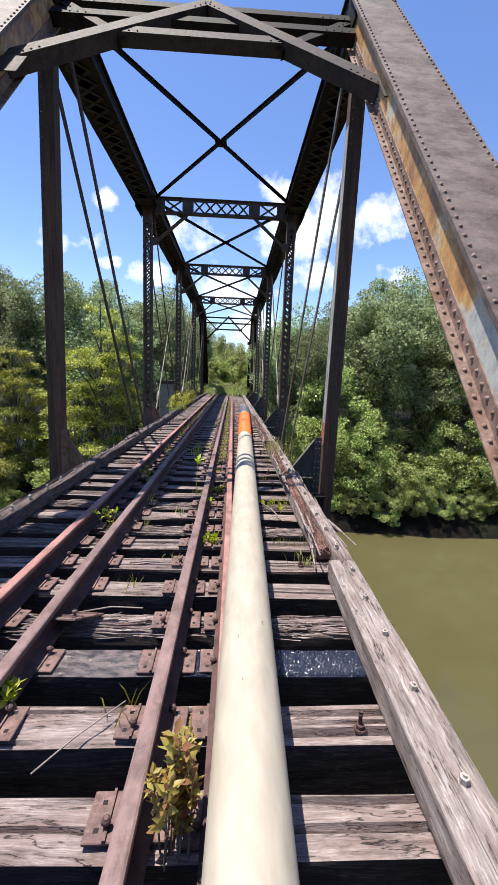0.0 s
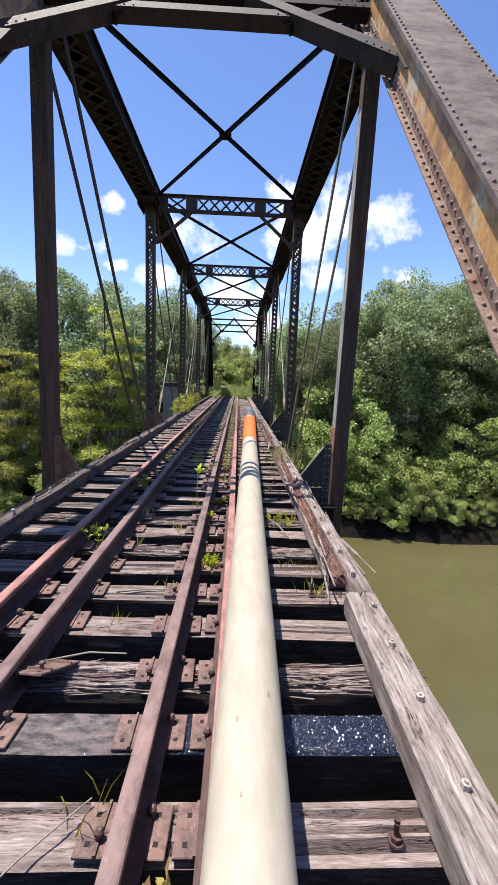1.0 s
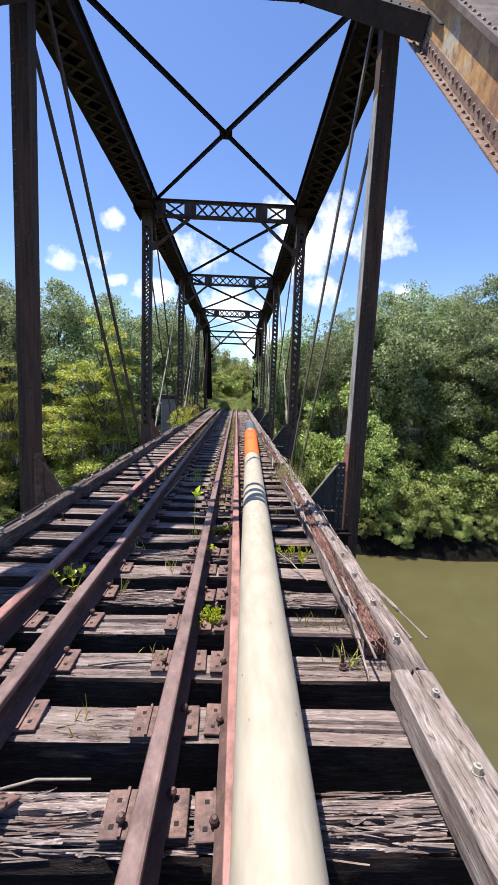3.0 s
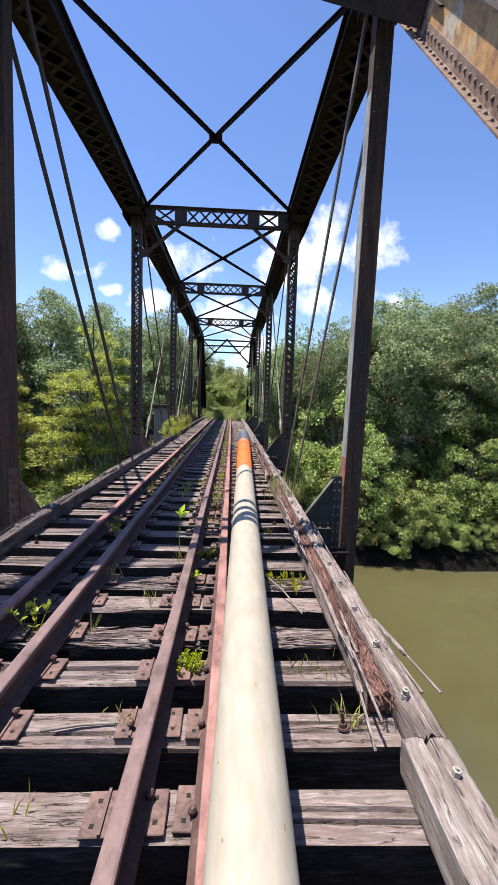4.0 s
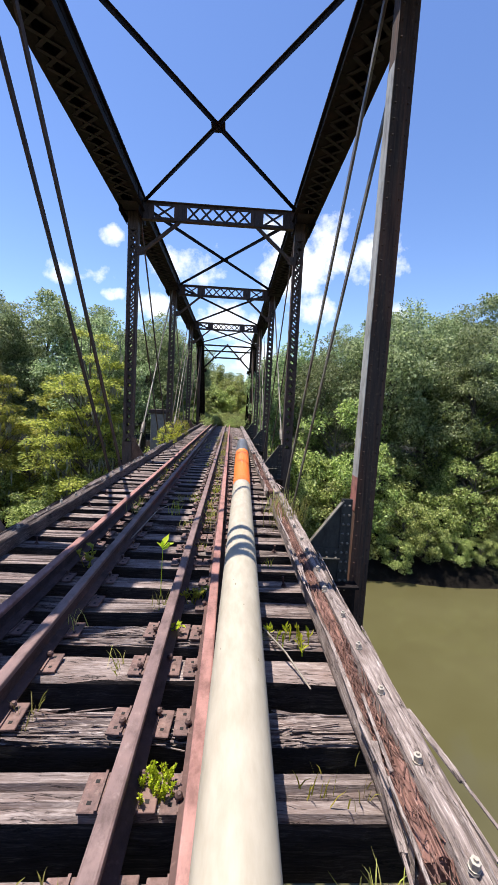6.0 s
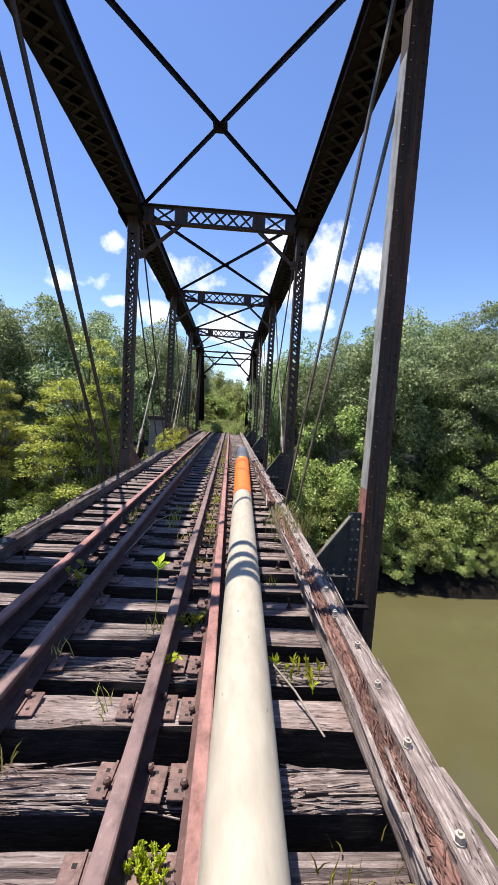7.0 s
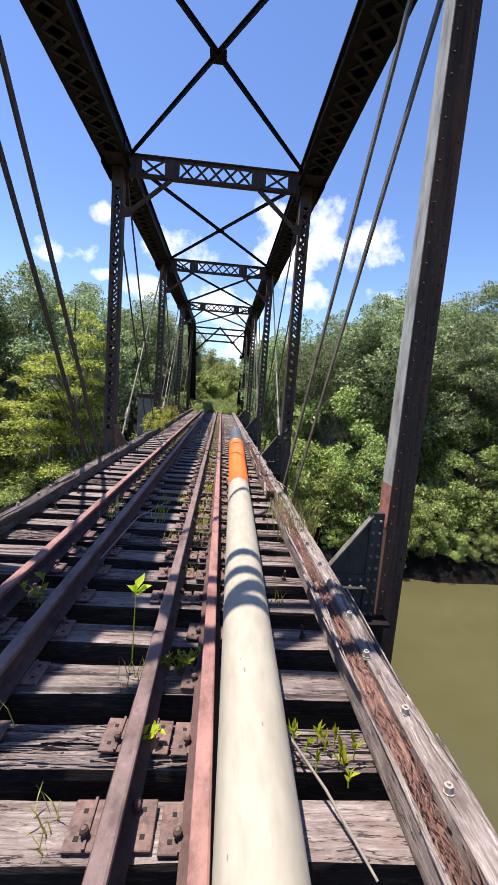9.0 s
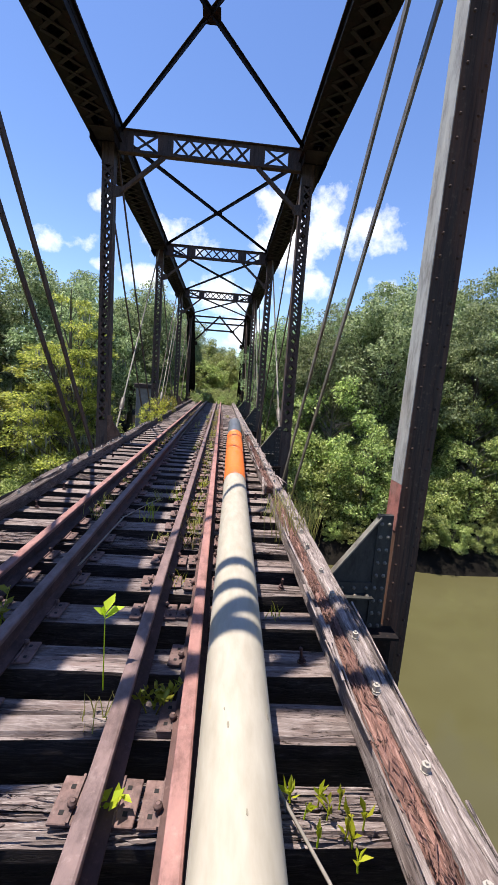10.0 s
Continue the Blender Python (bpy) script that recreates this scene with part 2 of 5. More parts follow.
def flat(name, col, rough=0.6, scale=12.0, vary=0.18, relief=0.15, metal=0.0):
    m, nt, b = paint(name, rough, metal)
    f = grain(nt, coords(nt), scale, 6, 0.65)
    g = grain(nt, coords(nt, (1, 1, 1)), scale * 0.12, 3, 0.5)
    lo, hi = tuple(c * (1 - vary) for c in col), tuple(min(1, c * (1 + vary)) for c in col)
    c1 = ramp(nt, f, [(0.3, lo), (0.7, hi)])
    c1 = blend(nt, calc(nt, "MULTIPLY", g, 0.5), c1, lo)
    link(nt, c1, b.inputs["Base Color"])
    bump(nt, b, f, relief, 0.004)
    return m


def pole_paint():
    m, nt, b = paint("cream_pole_paint", 0.65)
    f = grain(nt, coords(nt, (20, 5.0, 20)), 1.0, 6, 0.6)
    s = grain(nt, coords(nt, (11, 3.2, 11)), 1.0, 3, 0.5)
    col = ramp(nt, f, [(0.3, (0.300, 0.262, 0.204)), (0.7, (0.385, 0.342, 0.278))])
    col = blend(nt, ramp(nt, s, [(0.70, (0, 0, 0)), (0.75, (0.7, 0.7, 0.7))]), col, (0.34, 0.27, 0.18))
    link(nt, col, b.inputs["Base Color"])
    bump(nt, b, f, 0.12, 0.004)
    return m


CREAM = pole_paint()
ORANGE = flat("orange_tape", (0.80, 0.16, 0.02), 0.45, 20, 0.12)
DARK_TIP = flat("dark_grey_tip", (0.10, 0.105, 0.12), 0.45, 20, 0.2)
CONCRETE = flat("old_concrete", (0.30, 0.28, 0.25), 0.9, 6, 0.25, 0.4)
NUT = flat("pale_galvanised_nut", (0.42, 0.38, 0.33), 0.5, 30, 0.3, 0.2, 0.3)
HOLE = flat("dark_hole", (0.012, 0.010, 0.010), 0.9, 20, 0.2)
BARK = flat("grey_brown_bark", (0.10, 0.085, 0.07), 0.95, 9, 0.4, 0.8)
TWIG = flat("dry_grey_twig", (0.24, 0.21, 0.18), 0.9, 30, 0.3)
MOSS = flat("grey_spanish_moss", (0.27, 0.285, 0.235), 0.95, 20, 0.3)


def tar():
    m, nt, b = paint("wet_black_tar", 0.22)
    f = grain(nt, coords(nt, (0.7, 1, 1)), 62.0, 4, 0.6)
    g = grain(nt, coords(nt, (2, 5, 5)), 5.0, 5)
    s = grain(nt, coords(nt, (2, 7, 7)), 2.0, 6, 0.7)
    co = nt.nodes.new("ShaderNodeTexCoord")
    sep = nt.nodes.new("ShaderNodeSeparateXYZ")
    link(nt, co.outputs["Object"], sep.inputs[0])
    # the coat is thick on one side of the track and worn through on the other
    thin = calc(nt, "ADD", calc(nt, "MULTIPLY", calc(nt, "ADD", sep.outputs[0], 0.55), 1.5), calc(nt, "MULTIPLY", s, 0.8))
    bare = ramp(nt, thin, [(0.38, (0, 0, 0)), (0.60, (1, 1, 1))])
    # blue tint paints in reflected sky; worn tones are lightened for gloss
    tarry = ramp(nt, s, [(0.55, (0.008, 0.013, 0.034)), (0.74, (0.085, 0.09, 0.11))])
    worn = ramp(nt, g, [(0.40, (0.065, 0.057, 0.060)), (0.55, (0.165, 0.142, 0.142)), (0.68, (0.22, 0.145, 0.125))])
    link(nt, blend(nt, bare, tarry, worn), b.inputs["Base Color"])
    link(nt, ramp(nt, s, [(0.45, (0.14, 0.14, 0.14)), (0.70, (0.34, 0.34, 0.34))]), b.inputs["Roughness"])
    b.inputs["IOR"].default_value = 1.7
    fine = grain(nt, coords(nt, (1, 1, 1)), 150.0, 3, 0.6)
    bump(nt, b, calc(nt, "ADD", calc(nt, "MULTIPLY", fine, 0.7), calc(nt, "ADD", f, g)), 1.0, 0.016)
    return m


TAR = tar()
# same sky blue put into the beads' base colour
TAR_BEAD = flat("glossy_tar_bead", (0.012, 0.017, 0.036), 0.20, 30, 0.3, 0.0)
TAR_BEAD.node_tree.nodes["Principled BSDF"].inputs["IOR"].default_value = 1.9


def leaf(name, a, c, d, glow=0.35):
    """Leaf surface, its green varied from leaf to leaf and tree to tree, partly see-through."""
    m = bpy.data.materials.new(name)
    m.use_nodes = True
    nt = m.node_tree
    b = nt.nodes["Principled BSDF"]
    out = nt.nodes["Material Output"]
    geo = nt.nodes.new("ShaderNodeNewGeometry")
    info = nt.nodes.new("ShaderNodeObjectInfo")
    col = ramp(nt, geo.outputs["Random Per Island"], [(0.0, a), (0.55, c), (1.0, d)])
    hs = nt.nodes.new("ShaderNodeHueSaturation")
    link(nt, calc(nt, "ADD", calc(nt, "MULTIPLY", info.outputs["Random"], 0.040), 0.466), hs.inputs["Hue"])
    link(nt, calc(nt, "ADD", calc(nt, "MULTIPLY", info.outputs["Random"], 0.6), 0.70), hs.inputs["Value"])
    link(nt, col, hs.inputs["Color"])
    link(nt, hs.outputs[0], b.inputs["Base Color"])
    b.inputs["Roughness"].default_value = 0.48
    tr = nt.nodes.new("ShaderNodeBsdfTranslucent")
    link(nt, hs.outputs[0], tr.inputs[0])
    mix = nt.nodes.new("ShaderNodeMixShader")
    mix.inputs[0].default_value = glow
    link(nt, b.outputs[0], mix.inputs[1])
    link(nt, tr.outputs[0], mix.inputs[2])
    link(nt, mix.outputs[0], out.inputs[0])
    return m


LEAF_OAK = leaf("oak_leaf", (0.078, 0.120, 0.048), (0.235, 0.320, 0.142), (0.44, 0.525, 0.285), 0.5)
LEAF_BUSH = leaf("bush_leaf", (0.080, 0.130, 0.034), (0.26, 0.345, 0.090), (0.60, 0.67, 0.27), 0.5)
LEAF_CYP = leaf("cypress_leaf", (0.14, 0.205, 0.040), (0.37, 0.455, 0.085), (0.62, 0.67, 0.16), 0.52)
LEAF_WEED = leaf("weed_leaf", (0.20, 0.26, 0.025), (0.38, 0.42, 0.04), (0.58, 0.58, 0.09), 0.5)
LEAF_DRY = leaf("drying_leaf", (0.36, 0.20, 0.09), (0.52, 0.48, 0.10), (0.66, 0.70, 0.18), 0.5)
LEAF_LIME = leaf("lime_leaf", (0.30, 0.43, 0.02), (0.44, 0.56, 0.03), (0.56, 0.64, 0.06), 0.5)
GRASS = leaf("dry_grass", (0.22, 0.23, 0.05), (0.38, 0.40, 0.09), (0.56, 0.52, 0.20))


def river():
    m, nt, b = paint("murky_olive_water", 0.06)
    f = grain(nt, coords(nt, (1, 1.6, 1)), 0.09, 4)
    link(nt, ramp(nt, f, [(0.35, (0.070, 0.063, 0.027)), (0.65, (0.086, 0.079, 0.037))]), b.inputs["Base Color"])
    b.inputs["IOR"].default_value = 1.33
    w = grain(nt, coords(nt, (1, 1.3, 1)), 1.6, 4)
    bump(nt, b, w, 0.05, 0.05)
    return m


def soil():
    m, nt, b = paint("dark_bank_soil", 0.95)
    b.inputs["Specular IOR Level"].default_value = 0.08
    f = grain(nt, coords(nt), 0.8, 8, 0.7)
    g = grain(nt, coords(nt), 0.07, 4)
    col = ramp(nt, f, [(0.35, (0.004, 0.0035, 0.003)), (0.55, (0.009, 0.0075, 0.006)), (0.75, (0.030, 0.025, 0.020))])
    col = blend(nt, ramp(nt, g, [(0.50, (0, 0, 0)), (0.65, (0.8, 0.8, 0.8))]), col, (0.022, 0.030, 0.010))
    link(nt, col, b.inputs["Base Color"])
    bump(nt, b, f, 0.8, 0.15)
    return m


WATER, SOIL = river(), soil()


# ---- mesh helpers ----
def mesh_of(name, bm, material):
    me = bpy.data.meshes.new(name)
    bm.normal_update()
    bm.to_mesh(me)
    bm.free()
    for m in (material if isinstance(material, (list, tuple)) else [material]):
        me.materials.append(m)
    return me


def part(name, bm, material, parent=None, label="", at=None):
    ob = new(name, mesh_of(name, bm, material))
    if parent:
        ob.parent = parent
    if at is not None:
        ob.matrix_basis = at
    if label:
        ob["label"] = label
    return ob


def thing(name, label, category, group="", kind="", at=None):
    ob = new(name)
    ob.empty_display_size = 0.2
    if at is not None:
        ob.matrix_basis = at
    return tagged(ob, label, category, group, kind)


def box(bm, x0, x1, y0, y1, z0, z1, m=None, slot=0):
    vs = [Vector((x, y, z)) for z in (z0, z1) for y in (y0, y1) for x in (x0, x1)]
    vs = [bm.verts.new(m @ v if m else v) for v in vs]
    for q in ((0, 2, 3, 1), (4, 5, 7, 6), (0, 1, 5, 4), (2, 6, 7, 3), (0, 4, 6, 2), (1, 3, 7, 5)):
        f = bm.faces.new([vs[i] for i in q])
        f.material_index = slot


def prism(bm, outline, z0, z1, m=None):
    """A flat outline in local xy, thickened along local z."""
    lo = [bm.verts.new((m or Matrix()) @ Vector((x, y, z0))) for x, y in outline]
    hi = [bm.verts.new((m or Matrix()) @ Vector((x, y, z1))) for x, y in outline]
    n = len(outline)
    bm.faces.new(lo[::-1])
    bm.faces.new(hi)
    for i in range(n):
        bm.faces.new((lo[i], lo[(i + 1) % n], hi[(i + 1) % n], hi[i]))


def span(p0, p1, up=(0, 0, 1)):
    """Local frame from p0 towards p1: z along, y towards up, x to the side; and the length."""
    p0, p1 = Vector(p0), Vector(p1)
    z = (p1 - p0).normalized()
    x = Vector(up).cross(z).normalized()
    y = z.cross(x)
    m = Matrix((x, y, z)).transposed().to_4x4()
    return Matrix.Translation(p0) @ m, (p1 - p0).length


def bar(bm, p0, p1, w, d, up=(0, 0, 1), slot=0):
    m, n = span(p0, p1, up)
    box(bm, -w / 2, w / 2, -d / 2, d / 2, 0, n, m, slot)


def tube(bm, pts, radii, sides=8, cap=True, smooth=True):
    rings = []
    for i, p in enumerate(pts):
        a = Vector(pts[max(i - 1, 0)])
        b = Vector(pts[min(i + 1, len(pts) - 1)])
        way = (b - a).normalized()
        ref = Vector((1, 0, 0)) if abs(way.x) < 0.8 else Vector((0, 1, 0))
        s = way.cross(ref).normalized()
        t = way.cross(s)
        rings.append([bm.verts.new(Vector(p) + radii[i] * (math.cos(6.28318 * k / sides) * s + math.sin(6.28318 * k / sides) * t)) for k in range(sides)])
    for r0, r1 in zip(rings, rings[1:]):
        for k in range(sides):
            f = bm.faces.new((r0[k], r0[(k + 1) % sides], r1[(k + 1) % sides], r1[k]))
            f.smooth = smooth
    if cap:
        bm.faces.new(rings[0])
        bm.faces.new(rings[-1][::-1])


def dome(bm, m, r, h, sides=6):
    lo = [bm.verts.new(m @ Vector((r * math.cos(6.28318 * k / sides), r * math.sin(6.28318 * k / sides), 0))) for k in range(sides)]
    mi = [bm.verts.new(m @ Vector((0.72 * r * math.cos(6.28318 * k / sides), 0.72 * r * math.sin(6.28318 * k / sides), 0.75 * h))) for k in range(sides)]
    top = bm.verts.new(m @ Vector((0, 0, h)))
    for k in range(sides):
        j = (k + 1) % sides
        bm.faces.new((lo[k], lo[j], mi[j], mi[k])).smooth = True
        bm.faces.new((mi[k], mi[j], top)).smooth = True


def turn(m, axis):
    """Frame m with its z turned towards local +x, -x, +y or -y."""
    return m @ {"+x": pose(0, 0, 0, 0, 90, 0), "-x": pose(0, 0, 0, 0, -90, 0), "+y": pose(0, 0, 0, -90, 0, 0), "-y": pose(0, 0, 0, 90, 0, 0)}[axis]


# ---- ground, river ----
def ground_z(x, y):
    wob = 0.9 * noise.noise(Vector((x * 0.07, y * 0.07, 3.1)))
    far = y - (24.7 + wob)
    near = -9.0 - y + wob
    d = max(far, near, abs(x) * 0 - 50)
    if d < 0:
        z = -8.4 + max(d, -6) * 0.25
    else:
        z = -8.4 + min(d, 1.0) * 1.25 + max(0, min(d - 1.0, 18)) * 0.25 + max(0, min(d - 19, 60)) * 0.02
    rough = 0.35 * noise.noise(Vector((x * 0.31, y * 0.31, 0.0)))
    z += rough * min(1.0, abs(d) * 0.5 + 0.2)
    if y > 41 or y < -4:
        e = min(1.0, max(0.0, (y - 41) / 3.0 if y > 0 else (-4 - y) / 3.0))
        k = e * max(0.0, min(1.0, (7.5 - abs(x)) / 4.5))
        z = z * (1 - k) + k * (-0.42 + 0.05 * rough)
    return z


def build_ground():
    def axis(lo, hi, step, reach):
        a = list(np.arange(lo, hi + 0.01, step))
        g, p, q = step, a[0], a[-1]
        while q < reach:
            g *= 1.35
            p, q = p - g, q + g
            a = [p] + a + [q]
        return a
    xs, ys = axis(-46, 46, 1.15, 2600), axis(-24, 66, 1.0, 2600)
    bm = bmesh.new()
    grid = [[bm.verts.new((x, y, ground_z(x, y))) for x in xs] for y in ys]
    for r0, r1 in zip(grid, grid[1:]):
        for i in range(len(xs) - 1):
            bm.faces.new((r0[i], r0[i + 1], r1[i + 1], r1[i])).smooth = True
    tagged(part("ground", bm, SOIL), "dark muddy river banks with leaf litter", "ground", kind="structure")
    bm = bmesh.new()
    vs = [bm.verts.new((x, y, -8.0)) for x, y in ((-2500, -14), (2500, -14), (2500, 31), (-2500, 31))]
    bm.faces.new(vs)
    tagged(part("water", bm, WATER), "still murky olive-green river water", "water", kind="structure")
    for y0, y1 in ((-3.4, 0.9), (43.0, 46.0)):
        bm = bmesh.new()
        box(bm, -2.9, 3.4, y0, y1, -10.5, -1.85)
        box(bm, -3.1, 3.6, y0 - 0.1, y1 + 0.1, -1.95, -1.66)
        bmesh.ops.bevel(bm, geom=list(bm.edges), offset=0.04, segments=1, affect="EDGES")
        tagged(part("bridge_pier", bm, CONCRETE), "weathered concrete pier under the bridge end", "pier", kind="structure")


build_ground()

# ---- the steel truss ----
XL, XR = -1.95, 2.47                     # middle of either truss
HIP, TOPZ, LOWZ = 6.88, 6.68, -1.35       # hip's y, chord's and pins' heights
PANELS = [HIP, 13.6, 20.9, 28.8, 36.7]
FOOT0, FOOT1 = 0.02, 43.6
bridge = thing("truss_bridge", "dark rusted riveted steel through-truss railway bridge over a river", "bridge")


def zigzag(bm, m, n, half, y, step, w=0.055, t=0.010, cross=True, start=0.0):
    """Lacing bars across a gap of 2 * half in the plane at local y."""
    z = start
    flip = 1
    while z < n - step * 0.5:
        for s in ((flip, -flip) if cross else (flip,)):
            a, b = Vector((-half * s, y + (0.004 if s > 0 else -0.004), z)), Vector((half * s, y + (0.004 if s > 0 else -0.004), z + step))
            mm, ln = span(a, b, (0, 1, 0))
            box(bm, -w / 2, w / 2, -t / 2, t / 2, 0, ln, m @ mm)
        flip = -flip if not cross else flip
        z += step


def chord(name, p0, p1, up, cover_mat, web_mat, rivet_gap, label, inner):
    """A riveted box member: cover plate above, two webs with angles, lacing below. inner: side (+1, -1) towards the track."""
    m, n = span(p0, p1, up)
    side = 1 if (m.to_3x3() @ Vector((1, 0, 0))).x * inner > 0 else -1
    bm = bmesh.new()
    hw, hd = 0.215, 0.20
    sec = [(hw - 0.008, -hd), (hw + 0.008, -hd), (hw + 0.008, hd - 0.11), (hw + 0.018, hd - 0.11), (hw + 0.018, hd - 0.021), (hw - 0.008, hd - 0.021)]
    foot = [(hw - 0.10, -hd - 0.012), (hw + 0.095, -hd - 0.012), (hw + 0.095, -hd - 0.001), (hw + 0.019, -hd - 0.001), (hw + 0.019, -hd + 0.10), (hw + 0.0085, -hd + 0.10), (hw + 0.0085, -hd - 0.001), (hw - 0.10, -hd - 0.001)]
    prism(bm, sec, 0, n, m)
    ob = part(name, bm, web_mat, bridge, label)
    bm = bmesh.new()
    prism(bm, [(-px, py) for px, py in sec][::-1], 0, n, m)
    part("web", bm, web_mat, ob)
    for outline in (foot, [(-px, py) for px, py in foot][::-1]):
        bm = bmesh.new()
        prism(bm, outline, 0, n, m)
        part("flange_angle", bm, FLANGE if cover_mat is COVER else STEEL, ob, "pinkish worn flange with rivets" if cover_mat is COVER else "")
    bm = bmesh.new()
    prism(bm, [(-0.29, hd - 0.034), (-0.24, hd - 0.034), (-0.24, hd - 0.02), (0.24, hd - 0.02), (0.24, hd - 0.034), (0.29, hd - 0.034), (0.29, hd), (-0.29, hd)], 0, n, m)
    part("cover_plate", bm, cover_mat, ob, "long riveted cover plate")
    bm = bmesh.new()
    zigzag(bm, m, n - 0.6, 0.20, -hd - 0.022, 0.34, 0.06, 0.012, True, 0.5)
    for z in (0.0, n - 0.55):
        box(bm, -0.22, 0.22, -hd - 0.028, -hd - 0.013, z, z + 0.5, m)
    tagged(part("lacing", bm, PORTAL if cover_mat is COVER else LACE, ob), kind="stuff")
    bm = bmesh.new()
    z = 0.06
    while z < n:
        for s in (-1, 1):
            dome(bm, turn(m @ Matrix.Translation((s * 0.255, hd, z)), "+y"), 0.017, 0.013)
            if s == side:
                dome(bm, turn(m @ Matrix.Translation((s * (hw + 0.018), -hd + 0.055, z)), "+x" if s > 0 else "-x"), 0.017, 0.014)
                dome(bm, turn(m @ Matrix.Translation((s * (hw + 0.055), -hd, z + rivet_gap / 2)), "+y"), 0.017, 0.013)
                dome(bm, turn(m @ Matrix.Translation((s * (hw + 0.055), -hd - 0.012, z + rivet_gap / 2)), "-y"), 0.017, 0.013)
        z += rivet_gap
    tagged(part("rivets", bm, FLANGE if cover_mat is COVER else STEEL, ob), kind="stuff")
    return ob


def channel(s, hw, hd, t, lip, n, m):
    """A rolled channel standing along local z, its back on side s."""
    bm = bmesh.new()
    sec = [(hw, -hd), (hw, hd), (hw - lip, hd), (hw - lip, hd - t), (hw - t, hd - t), (hw - t, -hd + t), (hw - lip, -hd + t), (hw - lip, -hd)]
    prism(bm, sec if s > 0 else [(-px, py) for px, py in sec][::-1], 0, n, m)
    return bm


def post(x, y, z0, z1, laced, inner, lean=0.0):
    m = Matrix.Translation((x, y, z0)) @ pose(0, 0, 0, 0, math.degrees(math.atan2(lean, z1 - z0)), 0)
    n = z1 - z0
    if laced:
        ob = part("vertical_post", channel(1, 0.128, 0.125, 0.012, 0.06, n, m), LACED, bridge, "laced riveted steel post")
        part("channel", channel(-1, 0.128, 0.125, 0.012, 0.06, n, m), LACED, ob)
        bm = bmesh.new()
        for yy in (-0.131, 0.131):
            zigzag(bm, m, n - 0.4, 0.10, yy, 0.21, 0.045, 0.010, True, 2.05)
        tagged(part("lacing", bm, LACED, ob), kind="stuff")
        for yy in (-0.134, 0.134):
            for za, zb in ((0, 2.0), (n - 0.45, n)):
                bm = bmesh.new()
                box(bm, -0.13, 0.13, yy - 0.006, yy + 0.006, za, zb, m)
                part("batten_plate", bm, LACED, ob)
    else:
        # closed hip vertical: two channels with a cover strip
        ob = part("vertical_post", channel(1, 0.105, 0.105, 0.012, 0.075, n, m), STEEL_POST, bridge, "solid riveted steel post with flaking brown paint")
        part("channel", channel(-1, 0.105, 0.105, 0.012, 0.075, n, m), STEEL_POST, ob)
        for yy in (-0.098, 0.098):
            bm = bmesh.new()
            box(bm, -0.05, 0.05, yy - 0.005, yy + 0.005, 0, n, m)
            part("cover_strip", bm, STEEL_POST, ob)
        bm = bmesh.new()
        z = 0.1
        while z < n:
            for xx in (-0.068, 0.068):
                dome(bm, turn(m @ Matrix.Translation((xx, -0.105, z)), "-y"), 0.014, 0.012)
            z += 0.16
        tagged(part("rivets", bm, STEEL_POST, ob), kind="stuff")
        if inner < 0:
            # thin pale sheet that paints the sunlit look onto the inner face
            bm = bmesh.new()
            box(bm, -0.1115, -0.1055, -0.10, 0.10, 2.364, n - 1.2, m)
            part("paint_patch", bm, SUNLIT_STEEL, ob, "pale grey face with sunlight put into its colour")
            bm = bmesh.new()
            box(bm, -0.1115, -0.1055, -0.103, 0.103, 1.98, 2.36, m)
            part("primer_patch", bm, RED_PAINT, ob, "red primer below the pale sunlit face")
    return ob


def knee_plate(x, y, inner, reach, mat):
    """Riveted gusset between a floor beam and its post."""
    s = inner
    k = reach
    m = Matrix.Translation((x, y, 0)) @ Matrix(((s, 0, 0, 0), (0, 0, 1, 0), (0, 1, 0, 0), (0, 0, 0, 1)))
    bm = bmesh.new()
    prism(bm, [(0.12, -1.25), (0.08 + 0.54 * k, -1.25), (0.12 + 0.54 * k, 0.0), (0.22 if s < 0 else 0.17, 0.60), (0.12, 0.62)], -0.008, 0.008, m)
    ob = part("gusset_plate", bm, mat, bridge, "rust-brown triangular riveted gusset plate" if mat is RUSTY else "grey triangular riveted gusset plate")
    bm = bmesh.new()
    for e in (-1, 1):
        box(bm, 0.12, 0.24, -1.25, 0.62, e * 0.008, e * 0.020, m)
    box(bm, 0.24, 0.12 + 0.54 * k, -0.055, -0.043, -0.10, 0.10, m)
    box(bm, 0.24, 0.12 + 0.54 * k, -0.043, 0.05, -0.019, -0.0085, m)
    part("angle", bm, mat, ob)
    mm, ln = span((0.115 + 0.54 * k, 0.0, 0), (0.218 if s < 0 else 0.168, 0.60, 0), (0, 0, 1))
    bm = bmesh.new()
    box(bm, -0.006, 0.006, -0.035, 0.035, 0, ln, m @ mm)
    part("edge_angle", bm, ROD if s < 0 else mat, ob, "pale edge of the plate" if s < 0 else "")
    bm = bmesh.new()
    for j in range(17):
        for xx in (0.15, 0.21):
            dome(bm, Matrix.Translation((x + s * xx, y - 0.020, -1.18 + j * 0.108)) @ pose(0, 0, 0, 90, 0, 0), 0.017, 0.016)
    for j in range(int(4 * reach)):
        dome(bm, Matrix.Translation((x + s * (0.28 + 0.1 * j), y - 0.019, 0.004)) @ pose(0, 0, 0, 90, 0, 0), 0.016, 0.015)
        dome(bm, Matrix.Translation((x + s * (0.28 + 0.1 * j), y - 0.06, -0.043)), 0.016, 0.015)
    tagged(part("rivets", bm, ROD if s < 0 else mat, ob), kind="stuff")


